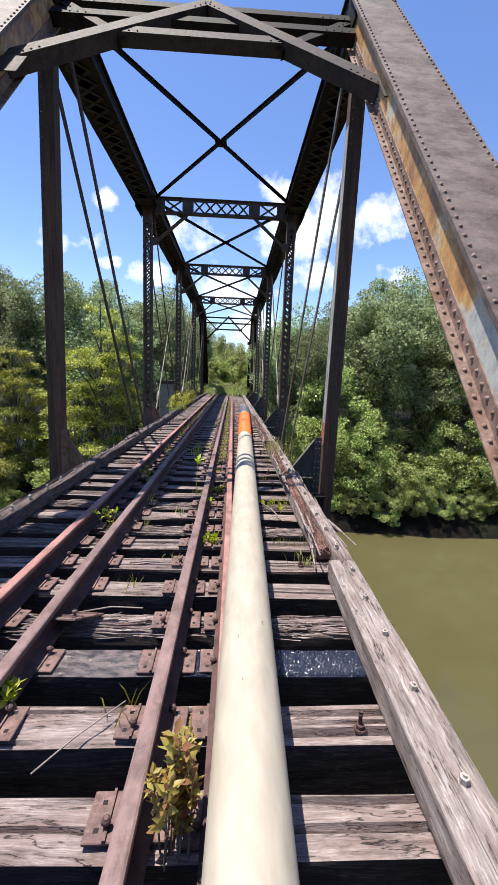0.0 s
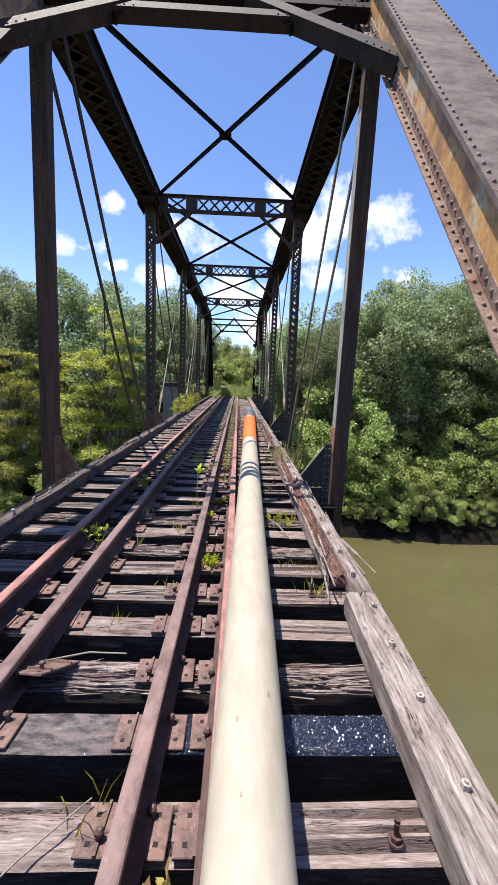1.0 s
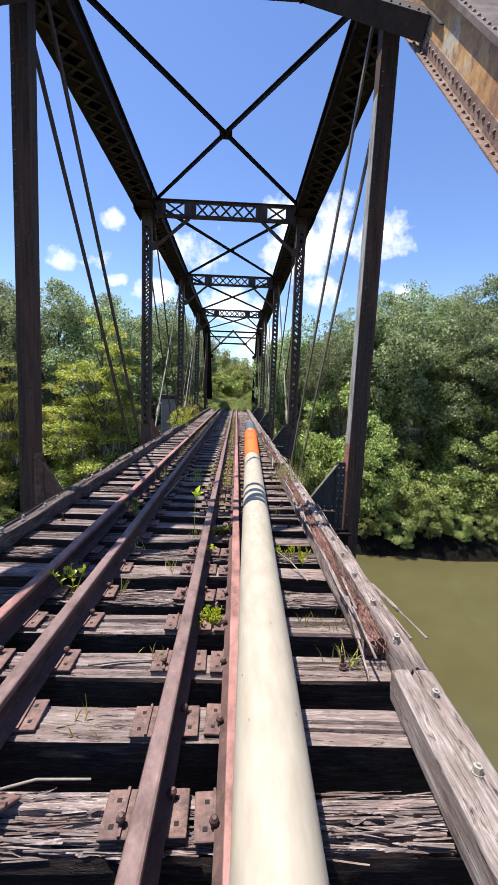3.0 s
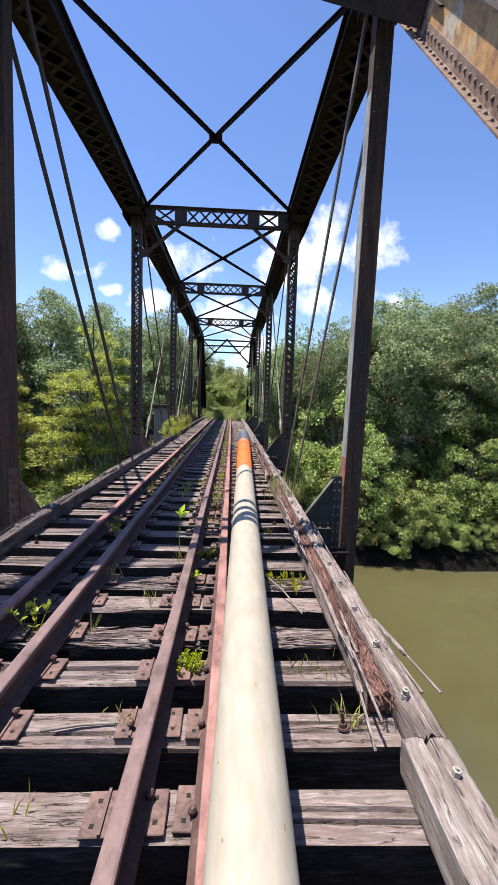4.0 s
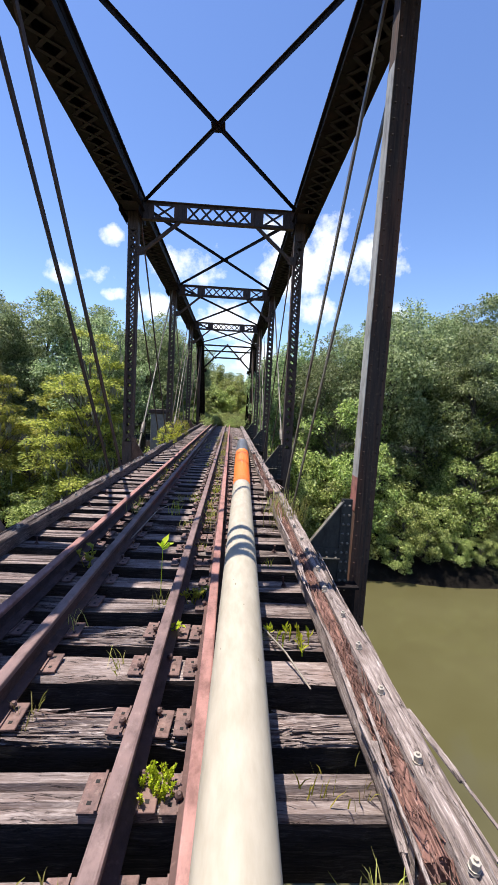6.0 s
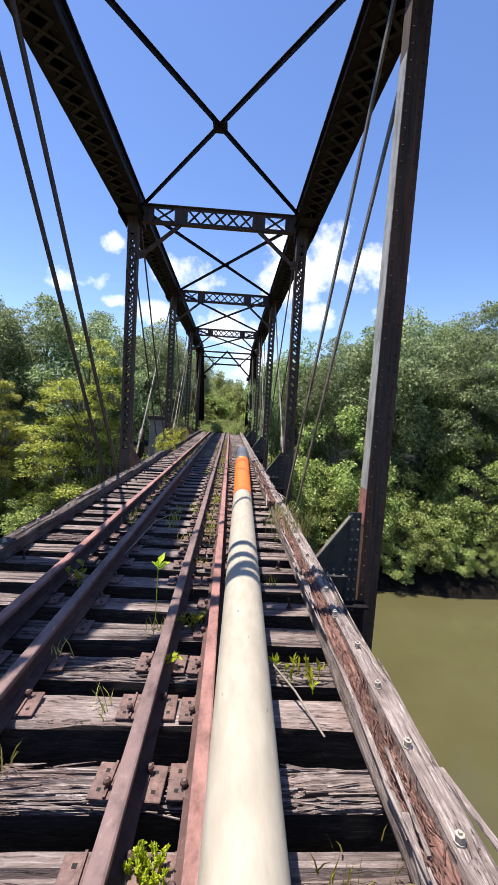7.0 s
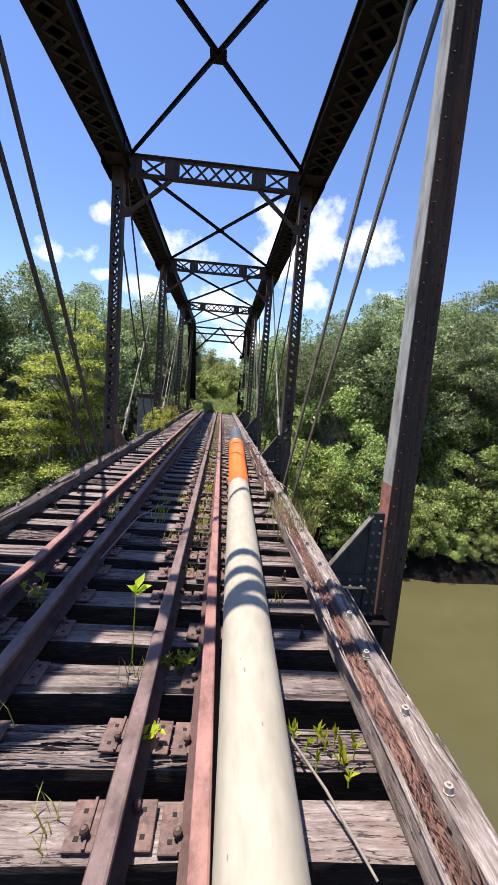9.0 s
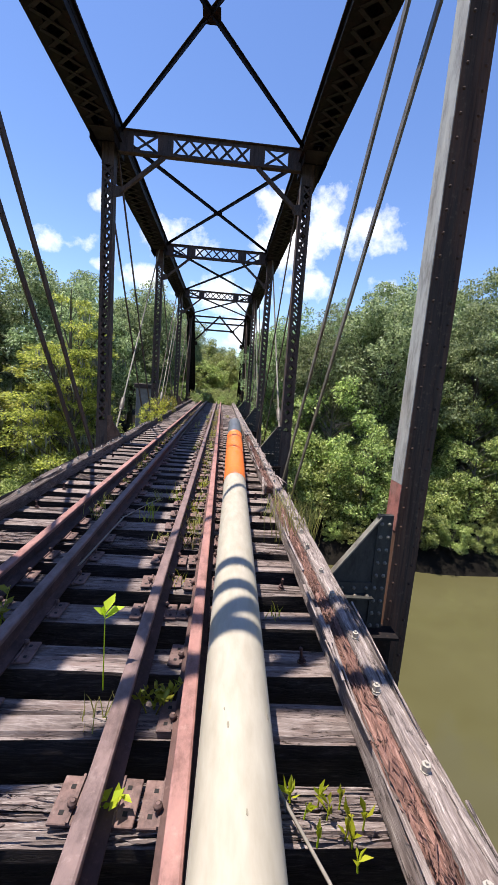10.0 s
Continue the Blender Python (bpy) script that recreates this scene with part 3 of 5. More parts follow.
def eyebar(p0, p1, w, t, mat, name="diagonal_bar", label=""):
    m, n = span(p0, p1, (1, 0, 0))
    bm = bmesh.new()
    box(bm, -w / 2, w / 2, -t / 2, t / 2, 0, n, m)
    for z in (0, n):
        ring = [(0.13 * math.cos(k * 0.5236), z + 0.13 * math.sin(k * 0.5236)) for k in range(12)]
        mm = m @ Matrix(((1, 0, 0, 0), (0, 0, 1, 0), (0, 1, 0, 0), (0, 0, 0, 1)))
        prism(bm, ring, -t / 2 - 0.004, t / 2 + 0.004, mm)
    return part(name, bm, mat, bridge, label)


def rod(p0, p1, r, knuckle=0.25):
    bm = bmesh.new()
    tube(bm, [p0, p1], [r, r], 8)
    ob = part("counter_rod", bm, ROD, bridge, "thin grey steel tie rod")
    a = Vector(p0).lerp(Vector(p1), knuckle)
    way = (Vector(p1) - Vector(p0)).normalized()
    bm = bmesh.new()
    tube(bm, [a - way * 0.22, a - way * 0.18, a + way * 0.18, a + way * 0.22], [r * 1.6, r * 2.6, r * 2.6, r * 1.6], 8)
    part("turnbuckle", bm, ROD, ob)


for x, inner in ((XL, 1), (XR, -1)):
    hip = (x, HIP, TOPZ)
    near_up, far_up = (0, -1, 0.8), (0, 1, 0.8)
    foot0, foot1 = (x, FOOT0, LOWZ), (x, FOOT1, LOWZ)
    chord("end_post", foot0, hip, near_up, COVER, WEB, 0.105, "sloping riveted end post in ochre rust and grey", inner)
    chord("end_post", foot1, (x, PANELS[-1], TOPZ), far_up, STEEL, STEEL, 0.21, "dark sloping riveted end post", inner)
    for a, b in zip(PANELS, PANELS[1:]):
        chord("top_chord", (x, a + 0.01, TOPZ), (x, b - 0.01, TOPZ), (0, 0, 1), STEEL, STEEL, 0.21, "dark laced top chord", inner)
    # joints at the hips and panel points
    for y in PANELS:
        for s in (-1, 1):
            bm = bmesh.new()
            xa = x + s * 0.243
            box(bm, xa - 0.007, xa + 0.007, y - 0.42, y + 0.42, TOPZ - 0.40, TOPZ + 0.16)
            bmesh.ops.bevel(bm, geom=list(bm.edges), offset=0.004, segments=1, affect="EDGES")
            part("joint_plate", bm, STEEL, bridge)
    for i, y in enumerate(PANELS):
        if i == 0:
            px, lean = x - 0.12, 0.07 if inner > 0 else 0.12
        else:
            px, lean = x + (0.01 if inner > 0 else -0.07), 0.0
        post(px, y + 0.14, LOWZ - 0.15, TOPZ - 0.22, 0 < i < len(PANELS) - 1, inner, lean)
        knee_plate(px, y + 0.02, inner, 0.80 if inner > 0 else 1.0, RUSTY if inner > 0 else GREY_STEEL)
    # main diagonals lean towards mid-span; thin counters cross them
    pairs = [(PANELS[0], PANELS[1]), (PANELS[1], PANELS[2]), (PANELS[4], PANELS[3]), (PANELS[3], PANELS[2])]
    for k, (a, b) in enumerate(pairs):
        w = 0.105 if k % 2 == 0 else 0.07
        for s in (-0.16, 0.135) if inner < 0 else (-0.15, 0.15):
            eyebar((x + s, a, TOPZ), (x + s, b, LOWZ), w, 0.03, LACED if inner > 0 or k else ROD, label="slender steel eyebar")
    for a, b in ((PANELS[2], PANELS[1]), (PANELS[3], PANELS[2]), (PANELS[2], PANELS[3])):
        rod((x + inner * 0.02, a, TOPZ - 0.1), (x + inner * 0.02, b, LOWZ + 0.1), 0.024, 0.74)
    stops = [FOOT0, *PANELS, FOOT1]
    for a, b in zip(stops, stops[1:]):
        for s in (-0.10, 0.10):
            eyebar((x + s, a, LOWZ), (x + s, b, LOWZ), 0.12, 0.03, STEEL, "bottom_chord_bar")


def strut(y, depth=0.46):
    """Latticed sway strut between the chords, with its two knee braces."""
    x0, x1, zt = XL + 0.25, XR - 0.25, TOPZ + 0.05
    zb = zt - depth
    bm = bmesh.new()
    for z in (zt, zb + 0.012):
        box(bm, x0, x1, y - 0.075, y + 0.075, z - 0.012, z)
        box(bm, x0, x1, y - 0.006, y + 0.006, z - 0.09 if z == zt else z, z - 0.012 if z == zt else z + 0.08)
    ob = part("sway_strut", bm, LACED, bridge, "latticed riveted cross strut")
    w = x1 - x0
    plates = [(0.0, 0.075), (0.205, 0.29), (0.71, 0.795), (0.925, 1.0)]
    for a, b in plates:
        bm = bmesh.new()
        box(bm, x0 + a * w, x0 + b * w, y - 0.016, y - 0.007, zb + 0.014, zt - 0.014)
        part("batten_plate", bm, LACED, ob)
    bm = bmesh.new()
    m = Matrix.Translation((x0, y, (zt + zb) / 2)) @ Matrix(((0, 0, 1, 0), (0, 1, 0, 0), (1, 0, 0, 0), (0, 0, 0, 1)))
    h = depth / 2 - 0.06
    for a, b, k in ((0.075, 0.205, 1), (0.29, 0.71, 5), (0.795, 0.925, 1)):
        step = (b - a) * w / k
        zigzag(bm, m, b * w + 0.01, h, 0, step, 0.05, 0.008, True, a * w)
    tagged(part("lacing", bm, LACED, ob), kind="stuff")
    for s, xe in ((1, x0), (-1, x1)):
        bm = bmesh.new()
        bar(bm, (xe + s * 0.95, y, zb), (xe + s * 0.02, y, zb - 0.80), 0.07, 0.10, (0, 1, 0))
        bar(bm, (xe + s * 0.95, y + 0.03, zb), (xe + s * 0.02, y + 0.03, zb - 0.80), 0.012, 0.13, (0, 1, 0))
        prism(bm, [(0, 0), (0.20, 0.05), (0.24, 0.22), (0, 0.26)], -0.006, 0.006, Matrix(((s, 0, 0, xe - s * 0.1), (0, 0, 1, y - 0.02), (0, 1, 0, zb - 0.92), (0, 0, 0, 1))))
        part("knee_brace", bm, LACED, ob)


for y in PANELS[1:4]:
    strut(y)

# top laterals: crossed angles in every panel
for a, b in zip(PANELS, PANELS[1:]):
    for p, q, dz in (((XL + 0.35, a + 0.55), (XR - 0.15, b + 0.02), 0.0), ((XR - 0.20, a + 0.55), (XL + 0.27, b + 0.02), 0.012)):
        bm = bmesh.new()
        bar(bm, (*p, TOPZ + 0.06 + dz), (*q, TOPZ + 0.06 + dz), 0.075, 0.010)
        bar(bm, (*p, TOPZ + 0.02 + dz), (*q, TOPZ + 0.02 + dz), 0.010, 0.08)
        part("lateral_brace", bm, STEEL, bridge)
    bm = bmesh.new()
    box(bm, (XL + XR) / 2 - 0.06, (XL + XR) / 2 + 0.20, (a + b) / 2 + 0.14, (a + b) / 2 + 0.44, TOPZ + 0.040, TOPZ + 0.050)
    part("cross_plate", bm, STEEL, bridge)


def portal(hip_y, foot_y, k_w=1.0):
    """Portal frame between two end posts: bent lower strut with knees, upper strut, and crossed bars between them."""
    slope = (TOPZ - LOWZ) / (hip_y - foot_y)
    at = lambda z: hip_y - (TOPZ - z) / slope
    x0, x1 = XL + 0.24, XR - 0.24
    out = (0, -1, 0.8) if foot_y < hip_y else (0, 1, 0.8)
    mid = (x0 + x1) / 2

    def angle_bar(p, q, w, lip, mat, parent, name, label=""):
        w, lip = w * k_w * 1.15, lip * k_w * 1.15
        m, n = span(p, q, out)
        s = -1 if (m.to_3x3() @ Vector((1, 0, 0))).z > 0 else 1
        low = [(w / 2 - 0.014, 0.0), (w / 2 - 0.014, -lip), (w / 2, -lip), (w / 2, 0.014), (-w / 2, 0.014), (-w / 2, 0.0)]
        bm = bmesh.new()
        prism(bm, low if s > 0 else [(-px, py) for px, py in low][::-1], 0, n, m)
        ob = part(name, bm, mat, parent, label)
        bm = bmesh.new()
        for k in range(int(n / 0.10)):
            if k < 5 or k > int(n / 0.10) - 5:
                dome(bm, turn(m @ Matrix.Translation((s * (w / 2 - 0.04), 0.014, 0.05 + 0.10 * k)), "+y"), 0.014, 0.012)
        tagged(part("rivets", bm, PORTAL, ob), kind="stuff")
        return ob

    up = 0.03 if foot_y < hip_y else -0.03
    low = angle_bar((x0 + 0.75, at(5.62) + up, 5.62), (x1 - 0.75, at(5.62) + up, 5.62), 0.17, 0.12, PORTAL, bridge, "portal_strut", "dark riveted portal strut between the end posts")
    for p, q in (((x0 - 0.06, 4.74), (mid + 0.05, 6.62)), ((x1 + 0.06, 4.72), (mid - 0.05, 6.62))):
        angle_bar((p[0], at(p[1]), p[1]), (q[0], at(q[1]), q[1]), 0.17, 0.14, PORTAL, bridge, "portal_brace", "long brown riveted portal brace")
    for z in (6.50, 6.10):
        angle_bar((x0, at(z) + 2 * up, z), (x1, at(z) + 2 * up, z), 0.16, 0.12, STEEL, bridge, "portal_strut", "upper strut of the portal frame")
    for s, xe in ((1, x0), (-1, x1)):
        angle_bar((xe + s * 0.05, at(6.42) + 3 * up, 6.42), (xe + s * 1.05, at(5.50) + 3 * up, 5.50), 0.12, 0.08, STEEL, bridge, "portal_brace")
        bm = bmesh.new()
        m, n = span((xe, at(4.42), 4.42), (xe, at(4.72), 4.72), out)
        box(bm, -0.02, 0.24, 0.016, 0.026, 0, n, m) if (m.to_3x3() @ Vector((s, 0, 0))).x * 1 > 0 and s > 0 else box(bm, -0.24, 0.02, 0.016, 0.026, 0, n, m)
        part("bracket_plate", bm, PORTAL, bridge, "small riveted bracket plate")


portal(HIP, FOOT0)
portal(PANELS[-1], FOOT1, 0.5)

# floor beams and stringers under the ties
for y in PANELS:
    bm = bmesh.new()
    box(bm, XL + 0.14, XR - 0.14, y - 0.008, y + 0.008, -1.5, -0.35)
    for z in (-1.5, -0.35):
        box(bm, XL + 0.14, XR - 0.14, y - 0.14, y + 0.14, z - 0.012, z + 0.012)
    part("floor_beam", bm, STEEL, bridge, "deep riveted floor beam")
for x in (-0.75, 0.75):
    bm = bmesh.new()
    box(bm, x - 0.007, x + 0.007, -3.0, 45.5, -1.0, -0.31)
    for z in (-1.0, -0.298):
        box(bm, x - 0.15, x + 0.15, -3.0, 45.5, z - 0.012, z + 0.012)
    part("stringer", bm, STEEL, bridge, "riveted plate stringer under the ties")

# ---- the track ----
TIES = [-2.70, -2.28, -1.86, -1.44, -1.02, -0.60, -0.18, 0.24, 0.66, 1.08, 1.49, 1.91, 2.31, 2.69, 3.12, 3.53, 3.94, 4.32, 4.76, 5.14, 5.55, 5.98, 6.42, 6.84]
while TIES[-1] < 45.0:
    TIES.append(TIES[-1] + 0.42)
ROTTEN = {2.69, 4.32, 5.14, 0.24, 7.68, 10.2}
TARRED = {2.31}
LEFT_RAIL, LEFT_GUARD, RIGHT_GUARD, RIGHT_RAIL = -0.65, -0.28, 0.457, 0.7525


def plank(seed, length, width, depth, stations, rough, crack, worn, hollow=0.0, top_points=13):
    """A weathered timber along local x, its top at z = 0: grooves run with the grain, edges are worn, ends uneven."""
    bm = bmesh.new()
    hw = width / 2
    ring = [(-hw + width * k / (top_points - 1), 0.0) for k in range(top_points)]
    ring += [(hw, -depth * f) for f in (0.12, 0.3, 0.55, 0.8)] + [(hw * 0.97, -depth), (-hw * 0.97, -depth)] + [(-hw, -depth * f) for f in (0.8, 0.55, 0.3, 0.12)]
    rows = []
    for i in range(stations):
        s = i / (stations - 1)
        x = (s - 0.5) * length
        row = []
        for k, (y, z) in enumerate(ring):
            j = Vector((x * 0.9 + seed * 7.3, k * 0.9 if k < top_points else k * 0.5 + 30, seed * 3.1))
            j2 = Vector((x * 3.3 + seed * 2.7, k * 1.7, seed * 1.9))
            g = noise.noise(j)
            h = noise.noise(j2)
            yy, zz = y, z
            if k < top_points:
                edge = abs(y) / hw
                zz -= rough * (0.5 + 0.5 * g) + 0.35 * rough * h
                cr = noise.noise(Vector((x * 0.45 + seed, k * 2.3 + seed * 11, 5.0)))
                if cr > 0.22:
                    zz -= crack * min(1.0, (cr - 0.22) * 5)
                zz -= worn * max(0.0, edge - 0.72) * 2.2 * (0.6 + 0.5 * g)
                if hollow:
                    hl = noise.noise(Vector((x * 0.8 + seed * 5, y * 6, 9.0)))
                    zz -= hollow * max(0.0, hl + 0.12) * 1.9
                yy += 0.004 * h
            else:
                yy += rough * 0.6 * g * (1 if y > 0 else -1) + 0.3 * rough * h
            xx = x + (0.02 * noise.noise(Vector((k * 0.7, seed, 2.0))) if i in (0, stations - 1) else 0)
            row.append(bm.verts.new((xx, yy, zz)))
        rows.append(row)
    n = len(ring)
    for a, b in zip(rows, rows[1:]):
        for k in range(n):
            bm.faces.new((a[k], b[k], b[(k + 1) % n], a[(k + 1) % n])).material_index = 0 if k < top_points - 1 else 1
    bm.faces.new(rows[0])
    bm.faces.new(rows[-1][::-1])
    return bm


def slivers(bm, rng, count, x0, x1, y0, y1, z, size):
    """Loose splinters lying along x."""
    for _ in range(count):
        ln = rng.uniform(0.12, 0.45) * size
        a = Vector((rng.uniform(x0, x1), rng.uniform(y0, y1), z + rng.uniform(-0.03, 0.012)))
        b = a + Vector((ln, rng.gauss(0, 0.012), rng.gauss(0, 0.008)))
        bar(bm, a, b, rng.uniform(0.0025, 0.008), rng.uniform(0.002, 0.006), (rng.uniform(-1, 1), rng.uniform(-1, 1), 1))


def plate_mesh():
    bm = bmesh.new()
    box(bm, -0.15, 0.15, -0.09, 0.09, 0.0, 0.014)
    bmesh.ops.bevel(bm, geom=list(bm.edges), offset=0.003, segments=1, affect="EDGES")
    for x, y in ((-0.112, -0.05), (-0.105, 0.045), (0.112, -0.045), (0.105, 0.05)):
        box(bm, x - 0.0085, x + 0.0085, y - 0.0085, y + 0.0085, 0.010, 0.0155, slot=1)
    box(bm, -0.082, -0.072, -0.09, 0.09, 0.013, 0.024)
    box(bm, 0.072, 0.082, -0.09, 0.09, 0.013, 0.024)
    return mesh_of("tie_plate", bm, [PLATE, HOLE])


def spike_mesh():
    bm = bmesh.new()
    tube(bm, [(0, 0, 0), (0, 0, 0.03), (0, 0, 0.032), (0, 0, 0.045), (0, 0, 0.05)], [0.009, 0.009, 0.0175, 0.016, 0.008], 8)
    return mesh_of("spike", bm, PLATE)


def hook_bolt_mesh():
    bm = bmesh.new()
    tube(bm, [(0, 0, -0.03), (0.004, 0, 0.08)], [0.009, 0.009], 7)
    tube(bm, [(0, 0, 0.0), (0, 0, 0.006)], [0.027, 0.026], 12)
    tube(bm, [(0, 0, 0.006), (0, 0, 0.024)], [0.019, 0.019], 6, smooth=False)
    tube(bm, [(0.0035, 0, 0.070), (0.004, 0, 0.086)], [0.011, 0.010], 7)
    return mesh_of("hook_bolt", bm, RAIL_SIDE)


PLATE_ME, SPIKE_ME, HOOK_ME = plate_mesh(), spike_mesh(), hook_bolt_mesh()
FAR_TIES = []
for k in range(5):
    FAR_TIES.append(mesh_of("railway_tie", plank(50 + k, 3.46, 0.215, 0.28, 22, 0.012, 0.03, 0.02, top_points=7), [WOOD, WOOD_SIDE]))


def child(name, me, parent, at):
    ob = new(name, me)
    ob.parent = parent
    ob.matrix_basis = at
    return ob


rng = random.Random(5)
for i, y in enumerate(TIES):
    near = 0.9 < y < 9.6
    rot = y in ROTTEN
    if near or rot:
        wide = rng.uniform(0.205, 0.235)
        if rot:
            bm = plank(i, 3.46, 0.225, 0.27, 120, 0.026, 0.07, 0.04, 0.07, 21)
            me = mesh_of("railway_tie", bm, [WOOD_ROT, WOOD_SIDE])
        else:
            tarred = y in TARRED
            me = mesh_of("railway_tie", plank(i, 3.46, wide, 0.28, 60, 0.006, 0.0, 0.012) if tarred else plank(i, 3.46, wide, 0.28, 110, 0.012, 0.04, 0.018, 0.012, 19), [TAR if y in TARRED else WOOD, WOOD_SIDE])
    else:
        me = FAR_TIES[i % 5]
    tie = new("railway_tie", me)
    tie.matrix_basis = pose(0.0 + rng.uniform(-0.03, 0.03), y, 0.0 if not rot else -0.006, 0, 0, rng.uniform(-0.6, 0.6) + (180 if i % 3 == 0 else 0))
    what = "half-rotten splintered wooden railway tie" if rot else "tie coated in wet glistening black tar" if y in TARRED else "weathered grey-brown wooden railway tie with open cracks"
    tagged(tie, what, "railway tie", "ties under the rails")
    if rot:
        bm = bmesh.new()
        slivers(bm, random.Random(i), 420, -1.6, 1.5, -0.10, 0.10, -0.02, 1.0)
        rs = random.Random(i + 400)
        for _ in range(300):
            # torn layers of wood that still stand proud
            a = Vector((rs.uniform(-1.6, 1.4), rs.uniform(-0.11, 0.11), rs.uniform(-0.05, -0.004)))
            b = a + Vector((rs.uniform(0.04, 0.26), rs.gauss(0, 0.010), rs.gauss(0, 0.010)))
            mid = a.lerp(b, 0.5) + Vector((0, rs.gauss(0, 0.004), rs.gauss(0, 0.004)))
            w = rs.uniform(0.003, 0.010)
            tube(bm, [a, a.lerp(mid, 0.5), mid, b], [w * 0.3, w, w * 0.8, w * 0.15], 4, smooth=False)
        tagged(part("debris", bm, WOOD_ROT, tie), kind="stuff")
    if y == 1.08:
        # one half is charred and checked into small blocks
        r = random.Random(71)
        bm = bmesh.new()
        inv = tie.matrix_basis.inverted()
        for _ in range(420):
            m = inv @ pose(r.uniform(-1.5, 0.30), y + r.uniform(-0.10, 0.10), r.uniform(-0.022, 0.002), r.gauss(0, 9), r.gauss(0, 9), r.gauss(0, 16))
            w, d = r.uniform(0.015, 0.06), r.uniform(0.006, 0.018)
            prism(bm, [(-w, -d), (0.3 * w, -d * 1.2), (w, -0.3 * d), (0.8 * w, d), (-0.4 * w, 1.1 * d), (-1.1 * w, 0.2 * d)], -0.012, 0.010, m)
        tagged(part("charred_crust", bm, WOOD_ROT, tie, "grey charred and checked wood"), kind="stuff")
    if y in TARRED:
        # beads and ridges of wet tar, added to catch glints of sun
        r = random.Random(44)
        bm = bmesh.new()
        for _ in range(3000):
            w = r.uniform(0.002, 0.0065)
            dome(bm, pose(r.uniform(-1.6, -0.55), r.uniform(-0.5, 0.5) * wide * 0.94, -0.003, r.gauss(0, 16), r.gauss(0, 16), r.uniform(0, 360)) @ Matrix.Diagonal((r.uniform(0.8, 1.8), 1, 1, 1)), w, w * r.uniform(0.5, 1.1), 6)
        for f in bm.faces:
            f.smooth = False
        tagged(part("tar_beading", bm, TAR_BEAD, tie, "glistening tar beads added for sparkle"), kind="stuff")
    if y > 26:
        continue
    inv = tie.matrix_basis.inverted()
    for x in (LEFT_RAIL, LEFT_GUARD, RIGHT_GUARD, RIGHT_RAIL):
        if rng.random() < 0.06:
            continue
        m = inv @ pose(x + rng.uniform(-0.006, 0.006) - (0.012 if x == RIGHT_GUARD else 0) + (0.012 if x == RIGHT_RAIL else 0), y + rng.uniform(-0.015, 0.015), 0.002, rng.uniform(-1, 1), 0, rng.uniform(-4, 4))
        if y == 2.69 and x == LEFT_GUARD:
            # one plate has worked loose and stands on edge
            m = inv @ pose(x + 0.12, y - 0.05, 0.05, -8, 24, 72)
        pl = child("tie_plate", PLATE_ME, tie, m)
        if y < 16:
            for sx, sy in ((-0.082, -0.04), (0.082, 0.045)):
                if rng.random() < 0.8:
                    child("spike", SPIKE_ME, pl, pose(sx, sy, 0.006, rng.uniform(-8, 8), rng.uniform(-8, 8), 0))
    if y < 18 and i % 2 == 1 and not rot:
        for x in (1.37, -1.22):
            child("hook_bolt", HOOK_ME, tie, inv @ pose(x, y + rng.uniform(-0.03, 0.03), -0.004, rng.uniform(-13, 13), rng.uniform(-13, 13), rng.uniform(0, 180)))


def rail(x, name, mat, label, y0=-2.9, y1=46.0):
    """One rail of foot, web and rounded head, laid on its plates, a little wavy."""
    foot = [(-0.066, 0), (0.066, 0), (0.066, 0.010), (0.016, 0.026), (-0.016, 0.026), (-0.066, 0.010)]
    web = [(-0.015, 0.0262), (0.015, 0.0262), (0.009, 0.045), (0.009, 0.108), (-0.009, 0.108), (-0.009, 0.045)]
    head = [(0.010, 0.108), (0.033, 0.120), (0.0345, 0.144), (0.032, 0.151), (0.024, 0.155), (-0.024, 0.155), (-0.032, 0.151), (-0.0345, 0.144), (-0.033, 0.120), (-0.010, 0.108)]
    root = thing(name, label, "rail", "rails of the track")
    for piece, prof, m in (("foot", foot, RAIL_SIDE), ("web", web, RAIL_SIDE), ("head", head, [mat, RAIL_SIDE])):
        bm = bmesh.new()
        rows = []
        y = y0
        while y <= y1:
            dx, dz = 0.006 * noise.noise(Vector((x, y * 0.3, 0))), 0.004 * noise.noise(Vector((x, y * 0.4, 4)))
            rows.append([bm.verts.new((x + px + dx, y, 0.016 + pz + dz)) for px, pz in prof])
            y += 0.6
        n = len(prof)
        for a, b in zip(rows, rows[1:]):
            for k in range(n):
                f = bm.faces.new((a[k], a[(k + 1) % n], b[(k + 1) % n], b[k]))
                # the head's underside also takes the colour with shade painted in
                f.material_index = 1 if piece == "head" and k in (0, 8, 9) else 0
        bm.faces.new(rows[0][::-1])
        bm.faces.new(rows[-1])
        part(piece, bm, m, root, "worn rusty running surface" if piece == "head" else "")
    return root


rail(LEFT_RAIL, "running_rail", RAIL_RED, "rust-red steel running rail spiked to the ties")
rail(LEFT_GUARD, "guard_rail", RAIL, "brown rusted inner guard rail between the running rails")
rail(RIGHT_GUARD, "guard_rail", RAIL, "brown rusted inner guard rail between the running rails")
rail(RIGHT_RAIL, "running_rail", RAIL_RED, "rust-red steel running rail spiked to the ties")


